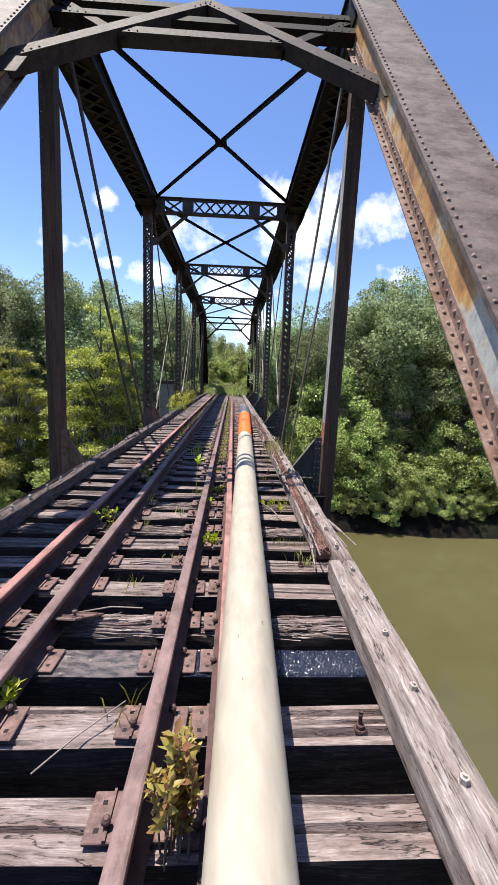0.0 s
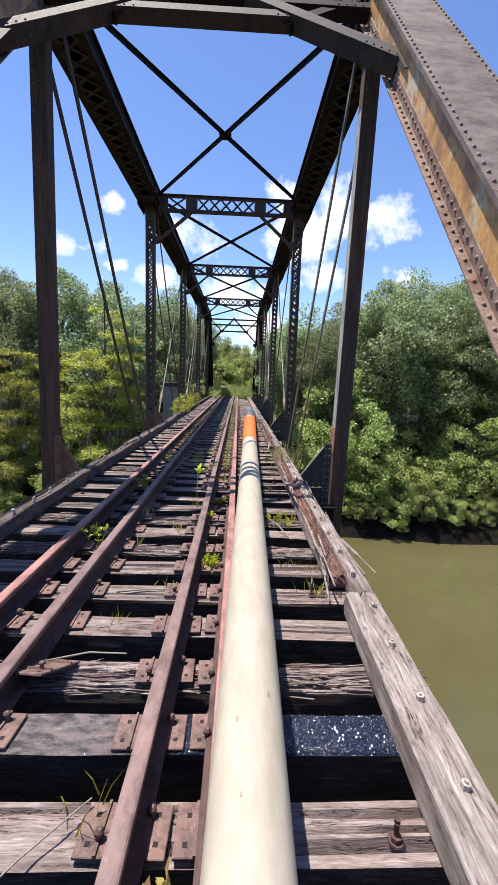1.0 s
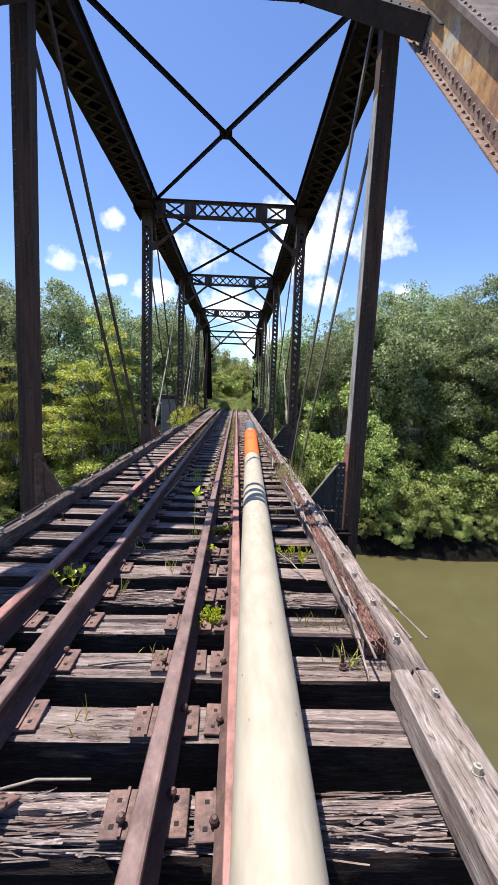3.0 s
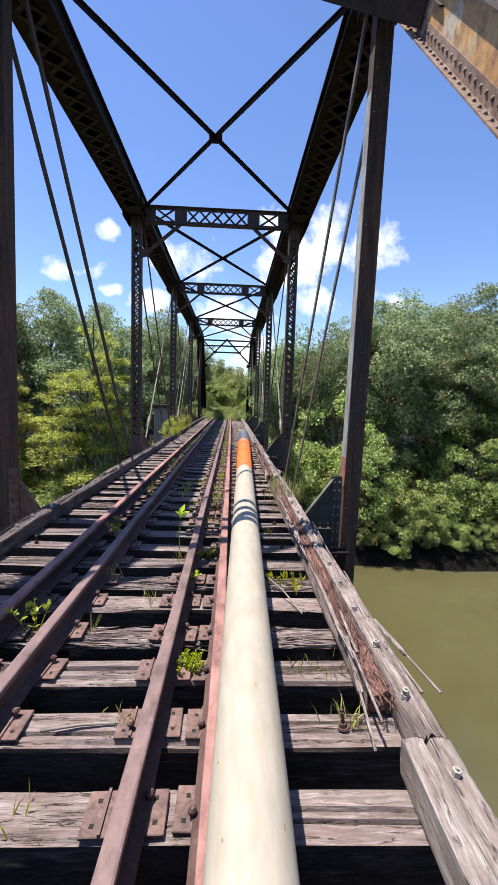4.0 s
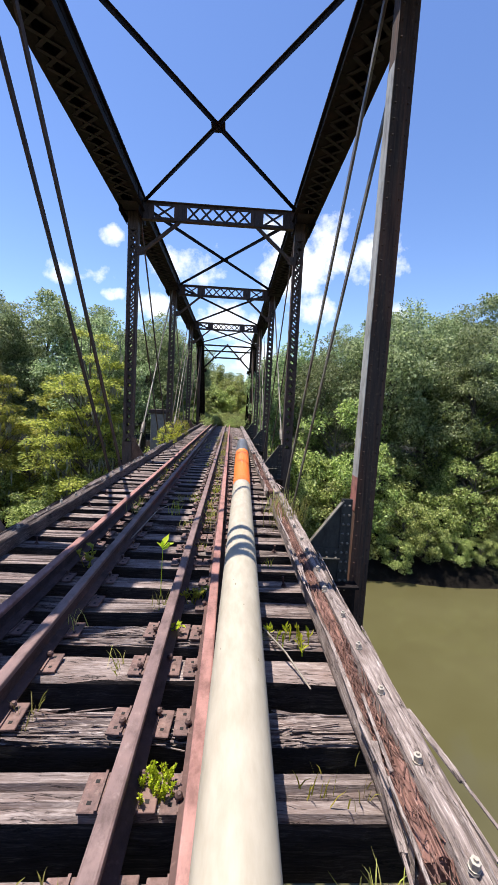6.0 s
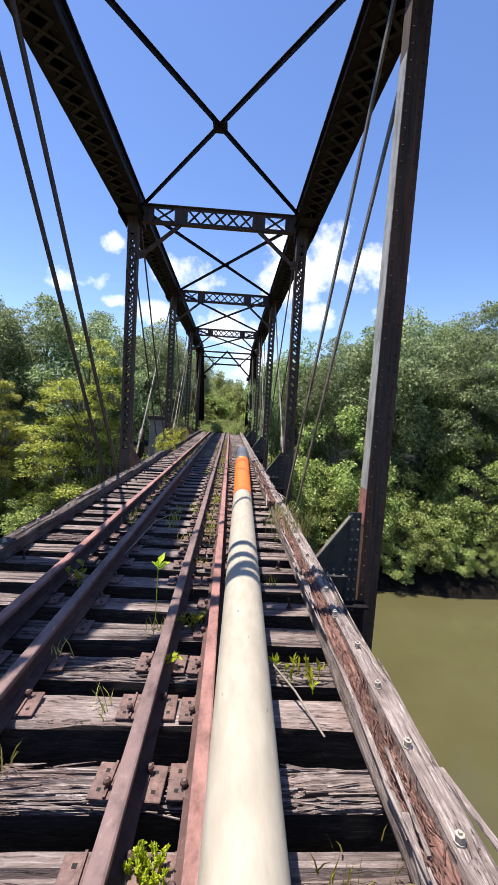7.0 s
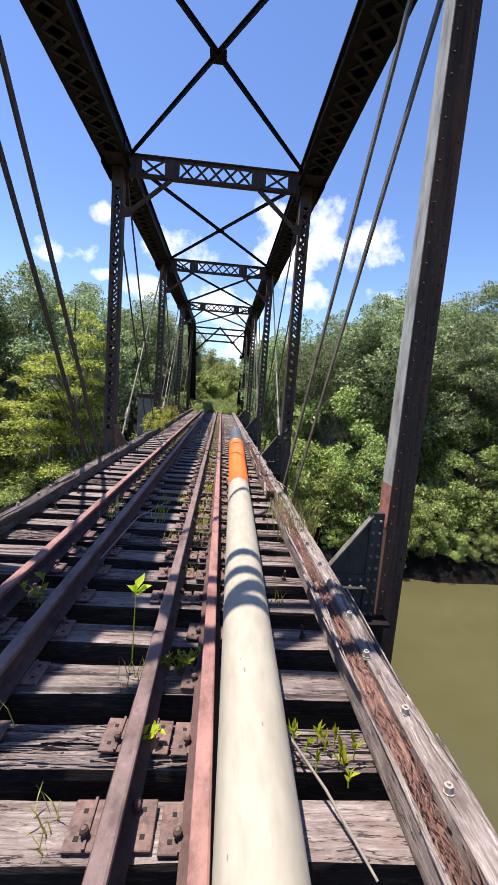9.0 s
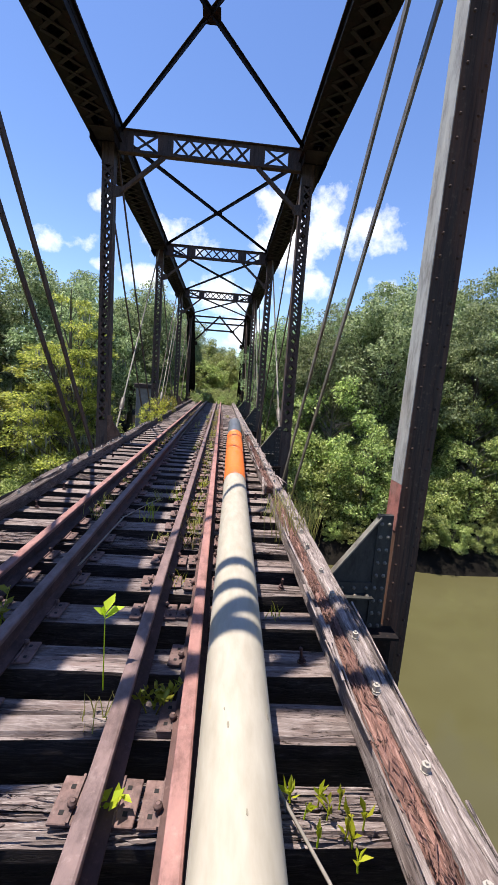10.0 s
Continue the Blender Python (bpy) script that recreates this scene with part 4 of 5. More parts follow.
def bolt_mesh():
    bm = bmesh.new()
    tube(bm, [(0, 0, -0.01), (0, 0, 0.004)], [0.021, 0.021], 8)
    tube(bm, [(0, 0, 0.004), (0, 0, 0.030)], [0.0175, 0.0175], 6, smooth=False)
    tube(bm, [(0, 0, 0.028), (0, 0, 0.040)], [0.009, 0.007], 7)
    return mesh_of("bolt", bm, NUT)


BOLT_ME = bolt_mesh()


def guard_timber(x, y0, y1, width, mat, label, seed, drift=0.0, rotten=False):
    ln = y1 - y0
    tilt = math.degrees(math.atan2(drift, ln))
    m = pose(x, (y0 + y1) / 2, 0.168, 0, 0, 90 - tilt)
    ob = thing("guard_timber", label, "timber", "guard timbers along the ties", at=m)
    st = int(min(90, max(20, ln * 14))) if y0 < 12 else 18
    if not rotten:
        old = mat is WOOD_OLD
        part("beam", plank(seed, ln - 0.012, width, 0.165, st, 0.024 if old else 0.010, 0.06 if old else 0.03, 0.05 if old else 0.02, 0.02 if old else 0.0), mat, ob)
    else:
        # split lengthwise: grey outer half, sunken red heart, thin inner shell
        part("outer_half", plank(seed, ln - 0.012, width * 0.50, 0.165, st, 0.014, 0.05, 0.03, 0.02), mat, ob, "grey split half of the timber", pose(0, -width * 0.25, 0))
        part("rotten_heart", plank(seed + 1, ln - 0.60, width * 0.46, 0.12, st, 0.025, 0.03, 0.05, 0.05), WOOD_RED, ob, "crumbling red heartwood", pose(0.0, width * 0.21, -0.030))
        part("inner_shell", plank(seed + 2, ln - 0.4, width * 0.085, 0.150, st, 0.020, 0.05, 0.03, 0.10, 5), mat, ob, "thin grey splintered shell", pose(0.1, width * 0.455, -0.022))
        bm = bmesh.new()
        r = random.Random(seed + 9)
        for _ in range(1500):
            a = Vector((r.uniform(-ln / 2 + 0.2, ln / 2 - 0.2), width * r.uniform(0.0, 0.42), -0.055 + r.uniform(-0.02, 0.03)))
            b = a + Vector((r.uniform(0.02, 0.09), r.uniform(-0.03, 0.03), r.uniform(-0.012, 0.016)))
            bar(bm, a, b, r.uniform(0.0015, 0.005), r.uniform(0.0015, 0.004), (r.uniform(-1, 1), r.uniform(-1, 1), 1))
        tagged(part("debris", bm, WOOD_RED, ob, "crumbling red-brown wood chips"), kind="stuff")
        bm = bmesh.new()
        r = random.Random(seed)
        for _ in range(26):
            a = Vector((r.uniform(-ln / 2, ln / 2 - 0.6), r.choice((-1, 1)) * width * r.uniform(0.35, 0.56), r.uniform(-0.06, 0.0)))
            b = a + Vector((r.uniform(0.2, 0.75), r.uniform(-0.04, 0.04), r.uniform(-0.02, 0.05)))
            bar(bm, a, b, r.uniform(0.006, 0.02), 0.008)
        for x0, y_a, y_b, z_b in ((-ln / 2 + 0.95, -width * 0.50, -width * 0.80, 0.02), (-ln / 2 + 0.75, width * 0.46, width * 0.74, -0.10), (-ln / 2 + 3.0, width * 0.48, width * 0.66, 0.03)):
            bar(bm, (x0, y_a, -0.02), (x0 - 0.42, y_a * 0.45 + y_b * 0.55, z_b * 0.6 - 0.008), 0.028, 0.009)
            bar(bm, (x0 - 0.40, y_a * 0.45 + y_b * 0.55, z_b * 0.6 - 0.008), (x0 - 0.74, y_b, z_b), 0.012, 0.006)
        tagged(part("debris", bm, mat, ob), kind="stuff")
    if y0 < 20:
        inv = m.inverted()
        r = random.Random(seed + 5)
        for y in TIES:
            if y0 + 0.1 < y < y1 - 0.1:
                child("bolt", BOLT_ME, ob, inv @ pose(x + drift * ((y - y0) / ln - 0.5) + 0.02 + r.uniform(-0.025, 0.025), y + r.uniform(-0.04, 0.04), 0.160, r.uniform(-8, 8), r.uniform(-8, 8), r.uniform(0, 90)))


guard_timber(1.548, -2.9, 3.28, 0.205, WOOD_PALE, "pale sun-bleached guard timber bolted along the tie ends", 101, 0.19)
guard_timber(1.640, 3.30, 9.35, 0.245, WOOD_DARK, "split guard timber with a rotten red heart", 111, 0.02, True)
guard_timber(1.640, 9.35, 15.6, 0.235, WOOD_DARK, "grey split guard timber bolted along the tie ends", 121, 0.0, True)
for k in range(5):
    guard_timber(1.645, 15.6 + 6 * k, 21.6 + 6 * k, 0.23, WOOD_DARK, "grey weathered guard timber bolted along the tie ends", 131 + k)
for k in range(8):
    guard_timber(-1.435 - 0.02 * min(k, 4), -2.9 + 6.1 * k, 3.2 + 6.1 * k, 0.185, WOOD_OLD, "dark gnarled cracked guard timber bolted along the tie ends", 151 + k)


# ---- the long pole laid along the track ----
# added stand-in for a slim hand-held pole that travels with the camera
def long_pole():
    r = 0.119
    at = lambda y: (0.802 + 0.0275 * y, y, 0.290 - 0.0040 * (y + 1.6))   # near end on the rail head, far end on the ties
    ob = thing("long_pole", "long cream pole with orange band, standing in for a carried pole", "pole")

    def length(a, b, ra, rb, name, mat, label):
        n = max(2, int((b - a) / 0.5))
        pts = [Vector(at(a + (b - a) * k / n)) + Vector((0.003 * noise.noise(Vector((k * 0.4, 0, 0))), 0, 0)) for k in range(n + 1)]
        bm = bmesh.new()
        tube(bm, pts, [ra + (rb - ra) * k / n for k in range(n + 1)], 40)
        part(name, bm, mat, ob, label)
    length(-1.6, 9.2, r * 0.98, r * 1.24, "shaft", CREAM, "cream-painted wooden shaft with small dark knots")
    length(9.202, 14.2, r * 1.25, r * 1.60, "band", ORANGE, "bright orange band")
    length(14.202, 18.0, r * 1.56, r * 1.62, "tip", DARK_TIP, "dark grey end")
    bm = bmesh.new()
    rg = random.Random(8)
    for _ in range(26):
        y = rg.uniform(1.2, 9.0)
        a = rg.uniform(0.45, 2.6)
        c = Vector(at(y))
        m = Matrix.Translation(c) @ pose(0, 0, 0, 0, 90 - math.degrees(a), 0) @ Matrix.Translation((0, 0, r * (0.98 + 0.26 * (y + 1.6) / 10.8) - 0.0015))
        s = rg.uniform(0.3, 1.0)
        ring = [(0.005 * s * math.cos(k * 0.785), 0.016 * s * math.sin(k * 0.785)) for k in range(8)]
        prism(bm, ring, 0.0, 0.003, m)
    tagged(part("knots", bm, flat("brown_knot", (0.25, 0.215, 0.16), 0.7, 40, 0.3), ob), kind="stuff")


long_pole()


# ---- leaves, trees, shrubs ----
def leaf_mesh(name, pos, way, size, mat, aspect=0.55, seed=0):
    """Many small folded leaves: at pos, pointing along way."""
    g = np.random.default_rng(seed)
    n = len(pos)
    way = way / np.linalg.norm(way, axis=1, keepdims=True)
    side = np.cross(way, g.normal(size=(n, 3)) * 0.85 + np.array([0, 0, 1.0]))
    side /= np.linalg.norm(side, axis=1, keepdims=True) + 1e-9
    up = np.cross(side, way)
    s = (size * g.uniform(0.6, 1.35, n))[:, None]
    v = np.empty((n, 4, 3))
    v[:, 0] = pos
    v[:, 1] = pos + way * s * 0.5 + side * s * aspect * 0.5 + up * s * 0.10
    v[:, 2] = pos + way * s
    v[:, 3] = pos + way * s * 0.5 - side * s * aspect * 0.5 + up * s * 0.10
    me = bpy.data.meshes.new(name)
    me.vertices.add(n * 4)
    me.vertices.foreach_set("co", v.reshape(-1))
    idx = np.arange(n)[:, None] * 4
    tri = np.concatenate([idx + np.array([[0, 1, 2]]), idx + np.array([[0, 2, 3]])], axis=1).reshape(-1)
    me.loops.add(n * 6)
    me.loops.foreach_set("vertex_index", tri.astype(np.int32))
    me.polygons.add(n * 2)
    me.polygons.foreach_set("loop_start", (np.arange(n * 2) * 3).astype(np.int32))
    me.polygons.foreach_set("loop_total", np.full(n * 2, 3, dtype=np.int32))
    me.materials.append(mat)
    me.update()
    me.validate()
    return me


def limb_mesh(name, ends, height, r0, seed, lean=0.4, fork=0.35):
    rg = random.Random(seed)
    bm = bmesh.new()
    top = Vector((rg.uniform(-lean, lean), rg.uniform(-lean, lean), height))
    trunk = [Vector((0, 0, -0.6)), Vector((rg.uniform(-0.1, 0.1), rg.uniform(-0.1, 0.1), height * 0.3)), Vector((top.x * 0.6, top.y * 0.6, height * 0.65)), top]
    tube(bm, trunk, [r0 * 1.25, r0 * 0.8, r0 * 0.5, r0 * 0.12], 9)
    for e in ends:
        f = min(0.9, max(fork, (e.z / height) - rg.uniform(0.12, 0.3)))
        k = f * 3
        i = min(2, int(k))
        a = trunk[i].lerp(trunk[i + 1], k - i)
        mid = a.lerp(e, 0.5) + Vector((rg.uniform(-0.4, 0.4), rg.uniform(-0.4, 0.4), rg.uniform(0.0, 0.5)))
        r = r0 * (0.42 - 0.28 * f)
        tube(bm, [a, mid, e], [r, r * 0.6, r * 0.15], 6, cap=False)
    return mesh_of(name, bm, BARK)


def broadleaf(seed, height, wide, leaves, mat, size, label, category="tree", clumps=130, low=0.2):
    g = np.random.default_rng(seed)
    d = g.normal(size=(clumps, 3))
    d /= np.linalg.norm(d, axis=1, keepdims=True)
    rad = g.uniform(0.45, 1.0, clumps) ** 0.6
    lump = 1 + 0.25 * np.sin(d[:, 0] * 4 + seed) * np.cos(d[:, 1] * 5 + d[:, 2] * 3 + seed)
    mid = height * (0.5 + low / 2)
    c = d * (rad * lump)[:, None] * np.array([wide, wide, height * (1 - low) / 2]) + np.array([0, 0, mid])
    c[:, 2] = np.maximum(c[:, 2], height * low * 0.6)
    per = leaves // clumps
    cl = np.repeat(np.arange(clumps), per)
    spread = g.uniform(0.6, 1.0, clumps) * wide * (0.30 if category == "tree" else 0.26)
    off = g.normal(size=(len(cl), 3))
    off /= np.linalg.norm(off, axis=1, keepdims=True)
    off *= (g.uniform(0.25, 1.0, len(cl)) ** 0.5)[:, None]
    pos = c[cl] + off * spread[cl][:, None] * np.array([1, 1, 0.62])
    way = off + g.normal(size=off.shape) * 0.8 + np.array([0, 0, -0.35])
    tree = thing("tree" if category == "tree" else "bush", label, category)
    me = leaf_mesh("crown", pos, way, np.full(len(pos), size), mat, 0.6, seed)
    o = new("crown", me)
    o.parent = tree
    pick = [Vector(c[k]) for k in g.choice(clumps, min(clumps, 26), replace=False)]
    o = new("trunk", limb_mesh("trunk", pick, height * 0.9, height * 0.017 + 0.03, seed, fork=0.3 if category == "tree" else 0.02))
    o.parent = tree
    return tree


def cypress(seed, height, label):
    """Flat feathery sprays on level limbs, with grey moss hanging below them."""
    g = np.random.default_rng(seed)
    sprays, pos, way, hang = [], [], [], []
    for lv in range(9):
        f = (lv + 0.4) / 9
        reach = (1 - f) ** 0.6 * height * 0.30 + 0.35
        for k in range(5 if f < 0.75 else 3):
            a = k * 1.257 + lv * 0.9 + g.uniform(-0.3, 0.3)
            full = reach * g.uniform(0.55, 1.0)
            z = height * (0.14 + 0.84 * f) + g.uniform(-0.55, 0.55)
            for q in ((g.uniform(0.35, 0.55), g.uniform(0.65, 0.85), 1.0) if full > 1.6 else (1.0,)):
                r = full * q
                e = np.array([math.cos(a) * r, math.sin(a) * r, z + 0.16 * r - 0.03 * r * r])
                if q == 1.0:
                    sprays.append(Vector(e))
                n = 260
                d = np.sqrt(g.uniform(0, 1, n)) * (0.46 + 0.17 * full) * g.uniform(0.6, 1.25)
                th = g.uniform(0, 6.283, n)
                o = np.stack([d * np.cos(th), d * np.sin(th), g.normal(size=n) * 0.10 - 0.22 * d * d + d * np.cos(th + g.uniform(0, 6.28)) * 0.18], axis=1)
                pos.append(e + o)
                way.append(o * np.array([1.2, 1.2, 0]) + np.array([math.cos(a) * 0.5, math.sin(a) * 0.5, -0.05]) + g.normal(size=(n, 3)) * 0.35)
                m = int(g.integers(0, 5))
                hang.append(e + g.normal(size=(m, 3)) * np.array([0.5, 0.5, 0.06]) - np.array([0, 0, 0.16]))
    pos, way, hang = np.concatenate(pos), np.concatenate(way), np.concatenate(hang)
    tree = thing("cypress_tree", label, "tree")
    o = new("crown", leaf_mesh("crown", pos, way, np.full(len(pos), 0.17), LEAF_CYP, 0.42, seed))
    o.parent = tree
    o = new("trunk", limb_mesh("trunk", sprays, height, height * 0.016, seed, 0.1, 0.1))
    o.parent = tree
    reps = np.repeat(hang, 7, axis=0) + g.normal(size=(len(hang) * 7, 3)) * np.array([0.08, 0.08, 0.12])
    down = np.tile(np.array([0, 0, -1.0]), (len(reps), 1)) + g.normal(size=(len(reps), 3)) * 0.10
    o = new("moss", leaf_mesh("moss", reps, down, g.uniform(0.25, 0.8, len(reps)), MOSS, 0.03, seed + 1))
    o.parent = tree
    o["label"] = "grey hanging moss"
    return tree


OAKS = [broadleaf(11 + k, h, w, 36000, LEAF_OAK, 0.20, lab, clumps=150) for k, (h, w, lab) in enumerate((
    (15.5, 4.4, "tall dense green broadleaf tree on the river bank"), (17.5, 4.8, "tall grey-green oak with gaps in its crown"),
    (13.0, 4.0, "rounded dark green broadleaf tree on the bank"), (16.0, 3.6, "slender leafy green tree on the bank")))]
BUSHES = [broadleaf(31 + k, h, w, 8200, LEAF_BUSH, 0.165, lab, "bush", clumps=62, low=0.04) for k, (h, w, lab) in enumerate((
    (5.2, 2.6, "bright green leafy bush overhanging the water"), (4.0, 2.4, "low yellow-green shrub at the water's edge"), (7.0, 2.8, "tall bright green riverside shrub")))]
DECK_BUSH = broadleaf(41, 1.25, 0.7, 1500, LEAF_WEED, 0.07, "yellow-green shrub growing through the bridge deck", "bush", clumps=40, low=0.04)
CYPS = [cypress(51, 12.5, "yellow-green bald cypress hung with grey moss"), cypress(52, 10.5, "feathery yellow-green cypress hung with grey moss")]


def put(src, used, x, y, turn_z, s, z=None, group=""):
    m = pose(x, y, (ground_z(x, y) if z is None else z) - 0.15, 0, 0, turn_z) @ Matrix.Diagonal((s, s, s, 1))
    if src in used:
        ob = copy_thing(src, m)
        ob.scale = (s, s, s)
    else:
        used.add(src)
        ob = src
        ob.matrix_basis = m
    if group:
        ob["group"] = group


SKYLINE = [(-0.7, 0.25), (-0.41, 0.235), (-0.28, 0.205), (-0.2, 0.20), (-0.12, 0.185), (-0.06, 0.13), (-0.03, 0.10), (0.02, 0.055), (0.06, 0.10), (0.12, 0.155), (0.187, 0.18), (0.265, 0.20), (0.367, 0.25), (0.525, 0.27), (0.8, 0.28), (2.0, 0.28)]


def rise(x, y):
    """Height of the tree line at this place."""
    u = (x - 0.75) / y
    for (a, va), (b, vb) in zip(SKYLINE, SKYLINE[1:]):
        if u <= b:
            return 1.55 + y * (va + (vb - va) * max(0.0, (u - a) / (b - a)))
    return 1.55 + y * 0.28


used = set()
rg = random.Random(21)
# right bank: tall trees behind, shrubs along the water
k = 0
HEIGHTS = (15.5, 17.5, 13.0, 16.0)


def stand(i, x, y, low, group):
    s = (rise(x, y) - ground_z(x, y)) / (HEIGHTS[i % 4] * 1.03) * low
    put(OAKS[i % 4], used, x, y, rg.uniform(0, 360), s, group=group)


for row, (y0, n, xa, xb) in enumerate(((33.5, 9, 8.5, 46), (38.5, 10, 7, 54), (46, 10, 7, 66))):
    for j in range(n):
        x = xa + (xb - xa) * (j + rg.uniform(-0.25, 0.25)) / (n - 1)
        stand(k := k + 1, x, y0 + rg.uniform(-1.6, 1.6) - 0.08 * x, rg.uniform(0.84, 1.0), "trees on the banks")
for j in range(17):
    x = 5.0 + 37 * (j + rg.uniform(-0.3, 0.3)) / 16
    put(BUSHES[j % 3], used, x, 27.2 + rg.uniform(-0.5, 1.2), rg.uniform(0, 360), rg.uniform(0.75, 1.15), group="bushes along the water")
for j in range(12):
    x = 5.0 + 38 * (j + rg.uniform(-0.3, 0.3)) / 11
    put(BUSHES[(j + 1) % 3], used, x, 29.8 + rg.uniform(-0.8, 1.2), rg.uniform(0, 360), rg.uniform(1.0, 1.3), group="bushes along the water")
for j in range(22):
    x = 4.0 + 36 * (j + rg.uniform(-0.35, 0.35)) / 21
    put(BUSHES[(j + 1) % 2], used, x, 25.9 + rg.uniform(-0.2, 0.6), rg.uniform(0, 360), rg.uniform(0.32, 0.5), group="bushes along the water")
# left bank
for j, (x, y, s) in enumerate(((-8.0, 28.6, 1.02), (-13.6, 28.4, 0.95), (-19.0, 29.5, 1.0), (-10.6, 31.5, 0.9))):
    put(CYPS[j % 2], used, x, y, rg.uniform(0, 360), s, group="cypresses on the bank")
for row, (y0, n, xa, xb) in enumerate(((34.5, 8, -8.5, -44), (41.0, 8, -6.5, -56), (52, 7, -7, -66))):
    for j in range(n):
        x = xa + (xb - xa) * (j + rg.uniform(-0.25, 0.25)) / (n - 1)
        stand(k := k + 1, x, y0 + rg.uniform(-1.6, 1.6), rg.uniform(0.86, 1.0), "trees on the banks")
for j in range(22):
    x = -3.6 - 34 * (j + rg.uniform(-0.3, 0.3)) / 21
    put(BUSHES[j % 3], used, x, 26.6 + rg.uniform(-0.6, 2.4), rg.uniform(0, 360), rg.uniform(0.6, 0.95), group="bushes along the water")
# where the line runs on beyond the bridge
for j, (x, y, s) in enumerate(((-4.6, 62, 0.95), (-7.5, 57, 0.9), (5.8, 60, 0.95), (-1.8, 84, 0.95), (4.5, 90, 0.9), (1.8, 100, 0.95), (-6, 75, 0.9), (8.5, 74, 0.95))):
    stand(j + 3, x, y, s, "trees beyond the bridge")
for j, (x, y, s) in enumerate(((-3.4, 50, 0.5), (3.6, 49, 0.5), (-2.9, 56, 0.5), (3.1, 58, 0.5), (-1.5, 68, 0.6), (1.5, 72, 0.6), (0, 78, 0.6), (-4.5, 47, 0.6), (5.0, 46, 0.6), (-3.6, 39.5, 0.8), (4.6, 40.0, 0.8))):
    put(BUSHES[j % 3], used, x, y, rg.uniform(0, 360), s, group="bushes beside the line")


rs = random.Random(33)
for j in range(26):
    put(BUSHES[j % 3], used, -6.0 + 0.5 * j + rs.uniform(-0.4, 0.4), 58 + (j * 7 % 23), rs.uniform(0, 360), rs.uniform(0.85, 1.25), group="bushes beside the line")
SCRUB = broadleaf(43, 1.1, 1.0, 2200, LEAF_BUSH, 0.075, "low yellow-green scrub grown over the track bed", "bush", clumps=46, low=0.02)
rs = random.Random(15)
for j in range(46):
    y = 33.6 + 0.26 * j if j < 40 else 44.5 + 1.4 * (j - 40)
    on_deck = y < 44.5
    put(SCRUB, used, rs.uniform(-1.35, 1.5) if on_deck else rs.uniform(-2.4, 3.0), y, rs.uniform(0, 360), rs.uniform(0.35, 0.60) + (0.035 * (y - 33.6) if on_deck else 0.4), z=0.12 if on_deck else -0.25, group="scrub over the track bed")
for j in range(16):
    put(BUSHES[j % 3], used, -5.0 - 1.9 * j + rs.uniform(-0.6, 0.6), 25.4 + rs.uniform(-0.5, 0.5), rs.uniform(0, 360), rs.uniform(0.34, 0.55), group="bushes along the water")


# ---- small plants on the deck ----
def tuft(x, y, z, seed, count, height, mat, label, name="grass_tuft", spread=0.05, lean=0.6):
    g = np.random.default_rng(seed)
    bm = bmesh.new()
    for _ in range(count):
        a = g.uniform(0, 6.28)
        b = Vector((g.normal() * spread, g.normal() * spread, -0.01))
        way = Vector((math.cos(a) * lean * g.uniform(0.2, 1), math.sin(a) * lean * g.uniform(0.2, 1), 1)).normalized()
        h = height * g.uniform(0.5, 1.1)
        side = way.cross(Vector((math.cos(a * 3), math.sin(a * 3), 0.2))).normalized() * 0.0032
        mid = b + way * h * 0.55
        tip = b + way * h + Vector((way.x, way.y, -0.4)) * h * 0.28
        v = [bm.verts.new(p) for p in (b - side, b + side, mid + side * 0.8, mid - side * 0.8, tip)]
        bm.faces.new(v[:4])
        bm.faces.new((v[3], v[2], v[4]))
    ob = new(name, mesh_of(name, bm, mat))
    ob.matrix_basis = pose(x, y, z)
    return tagged(ob, label, "grass" if name == "grass_tuft" else "weed", "weeds growing between the ties", "stuff")


def weed(x, y, z, seed, stems, height, size, mat, label, spread=0.06, per=9, name="weed", lean=0.5, up=0.9, narrow=0.5):
    """Leafy stems from one foot."""
    g = np.random.default_rng(seed)
    root = thing(name, label, "weed", "weeds growing between the ties", at=pose(x, y, z))
    pos, way = [], []
    for _ in range(stems):
        a = g.uniform(0, 6.28)
        b = Vector((g.normal() * spread * 0.5, g.normal() * spread * 0.5, -0.02))
        h = height * g.uniform(0.6, 1.05)
        e = b + Vector((math.cos(a) * lean * h, math.sin(a) * lean * h, h))
        mid = b.lerp(e, 0.5) + Vector((0, 0, 0.1 * h))
        bm = bmesh.new()
        tube(bm, [b, mid, e], [0.004, 0.003, 0.0015], 5, cap=False)
        part("stem", bm, TWIG if mat is LEAF_DRY else mat, root)
        for _ in range(per):
            f = g.uniform(0.85, 1.0) if name == "sapling" else g.uniform(0.3, 1.0)
            p = b.lerp(mid, f * 2) if f < 0.5 else mid.lerp(e, f * 2 - 1)
            pos.append(p)
            w = g.normal(size=3) * np.array([1, 1, 0.5]) + np.array([0, 0, 1.6 if name == "sapling" else up])
            way.append(w)
    o = new("leaves", leaf_mesh("leaves", np.array(pos), np.array(way), np.full(len(pos), size), mat, narrow, seed))
    o.parent = root
    o["kind"] = "stuff"
    return root


weed(0.61, 1.42, 0.0, 1, 13, 0.42, 0.044, LEAF_DRY, "drying yellow and brown leafy weed beside the rail", 0.08, 46, lean=0.10)
weed(-0.24, 2.00, 0.0, 2, 7, 0.16, 0.05, LEAF_WEED, "small yellow-green weed on a tie", 0.08, 14)
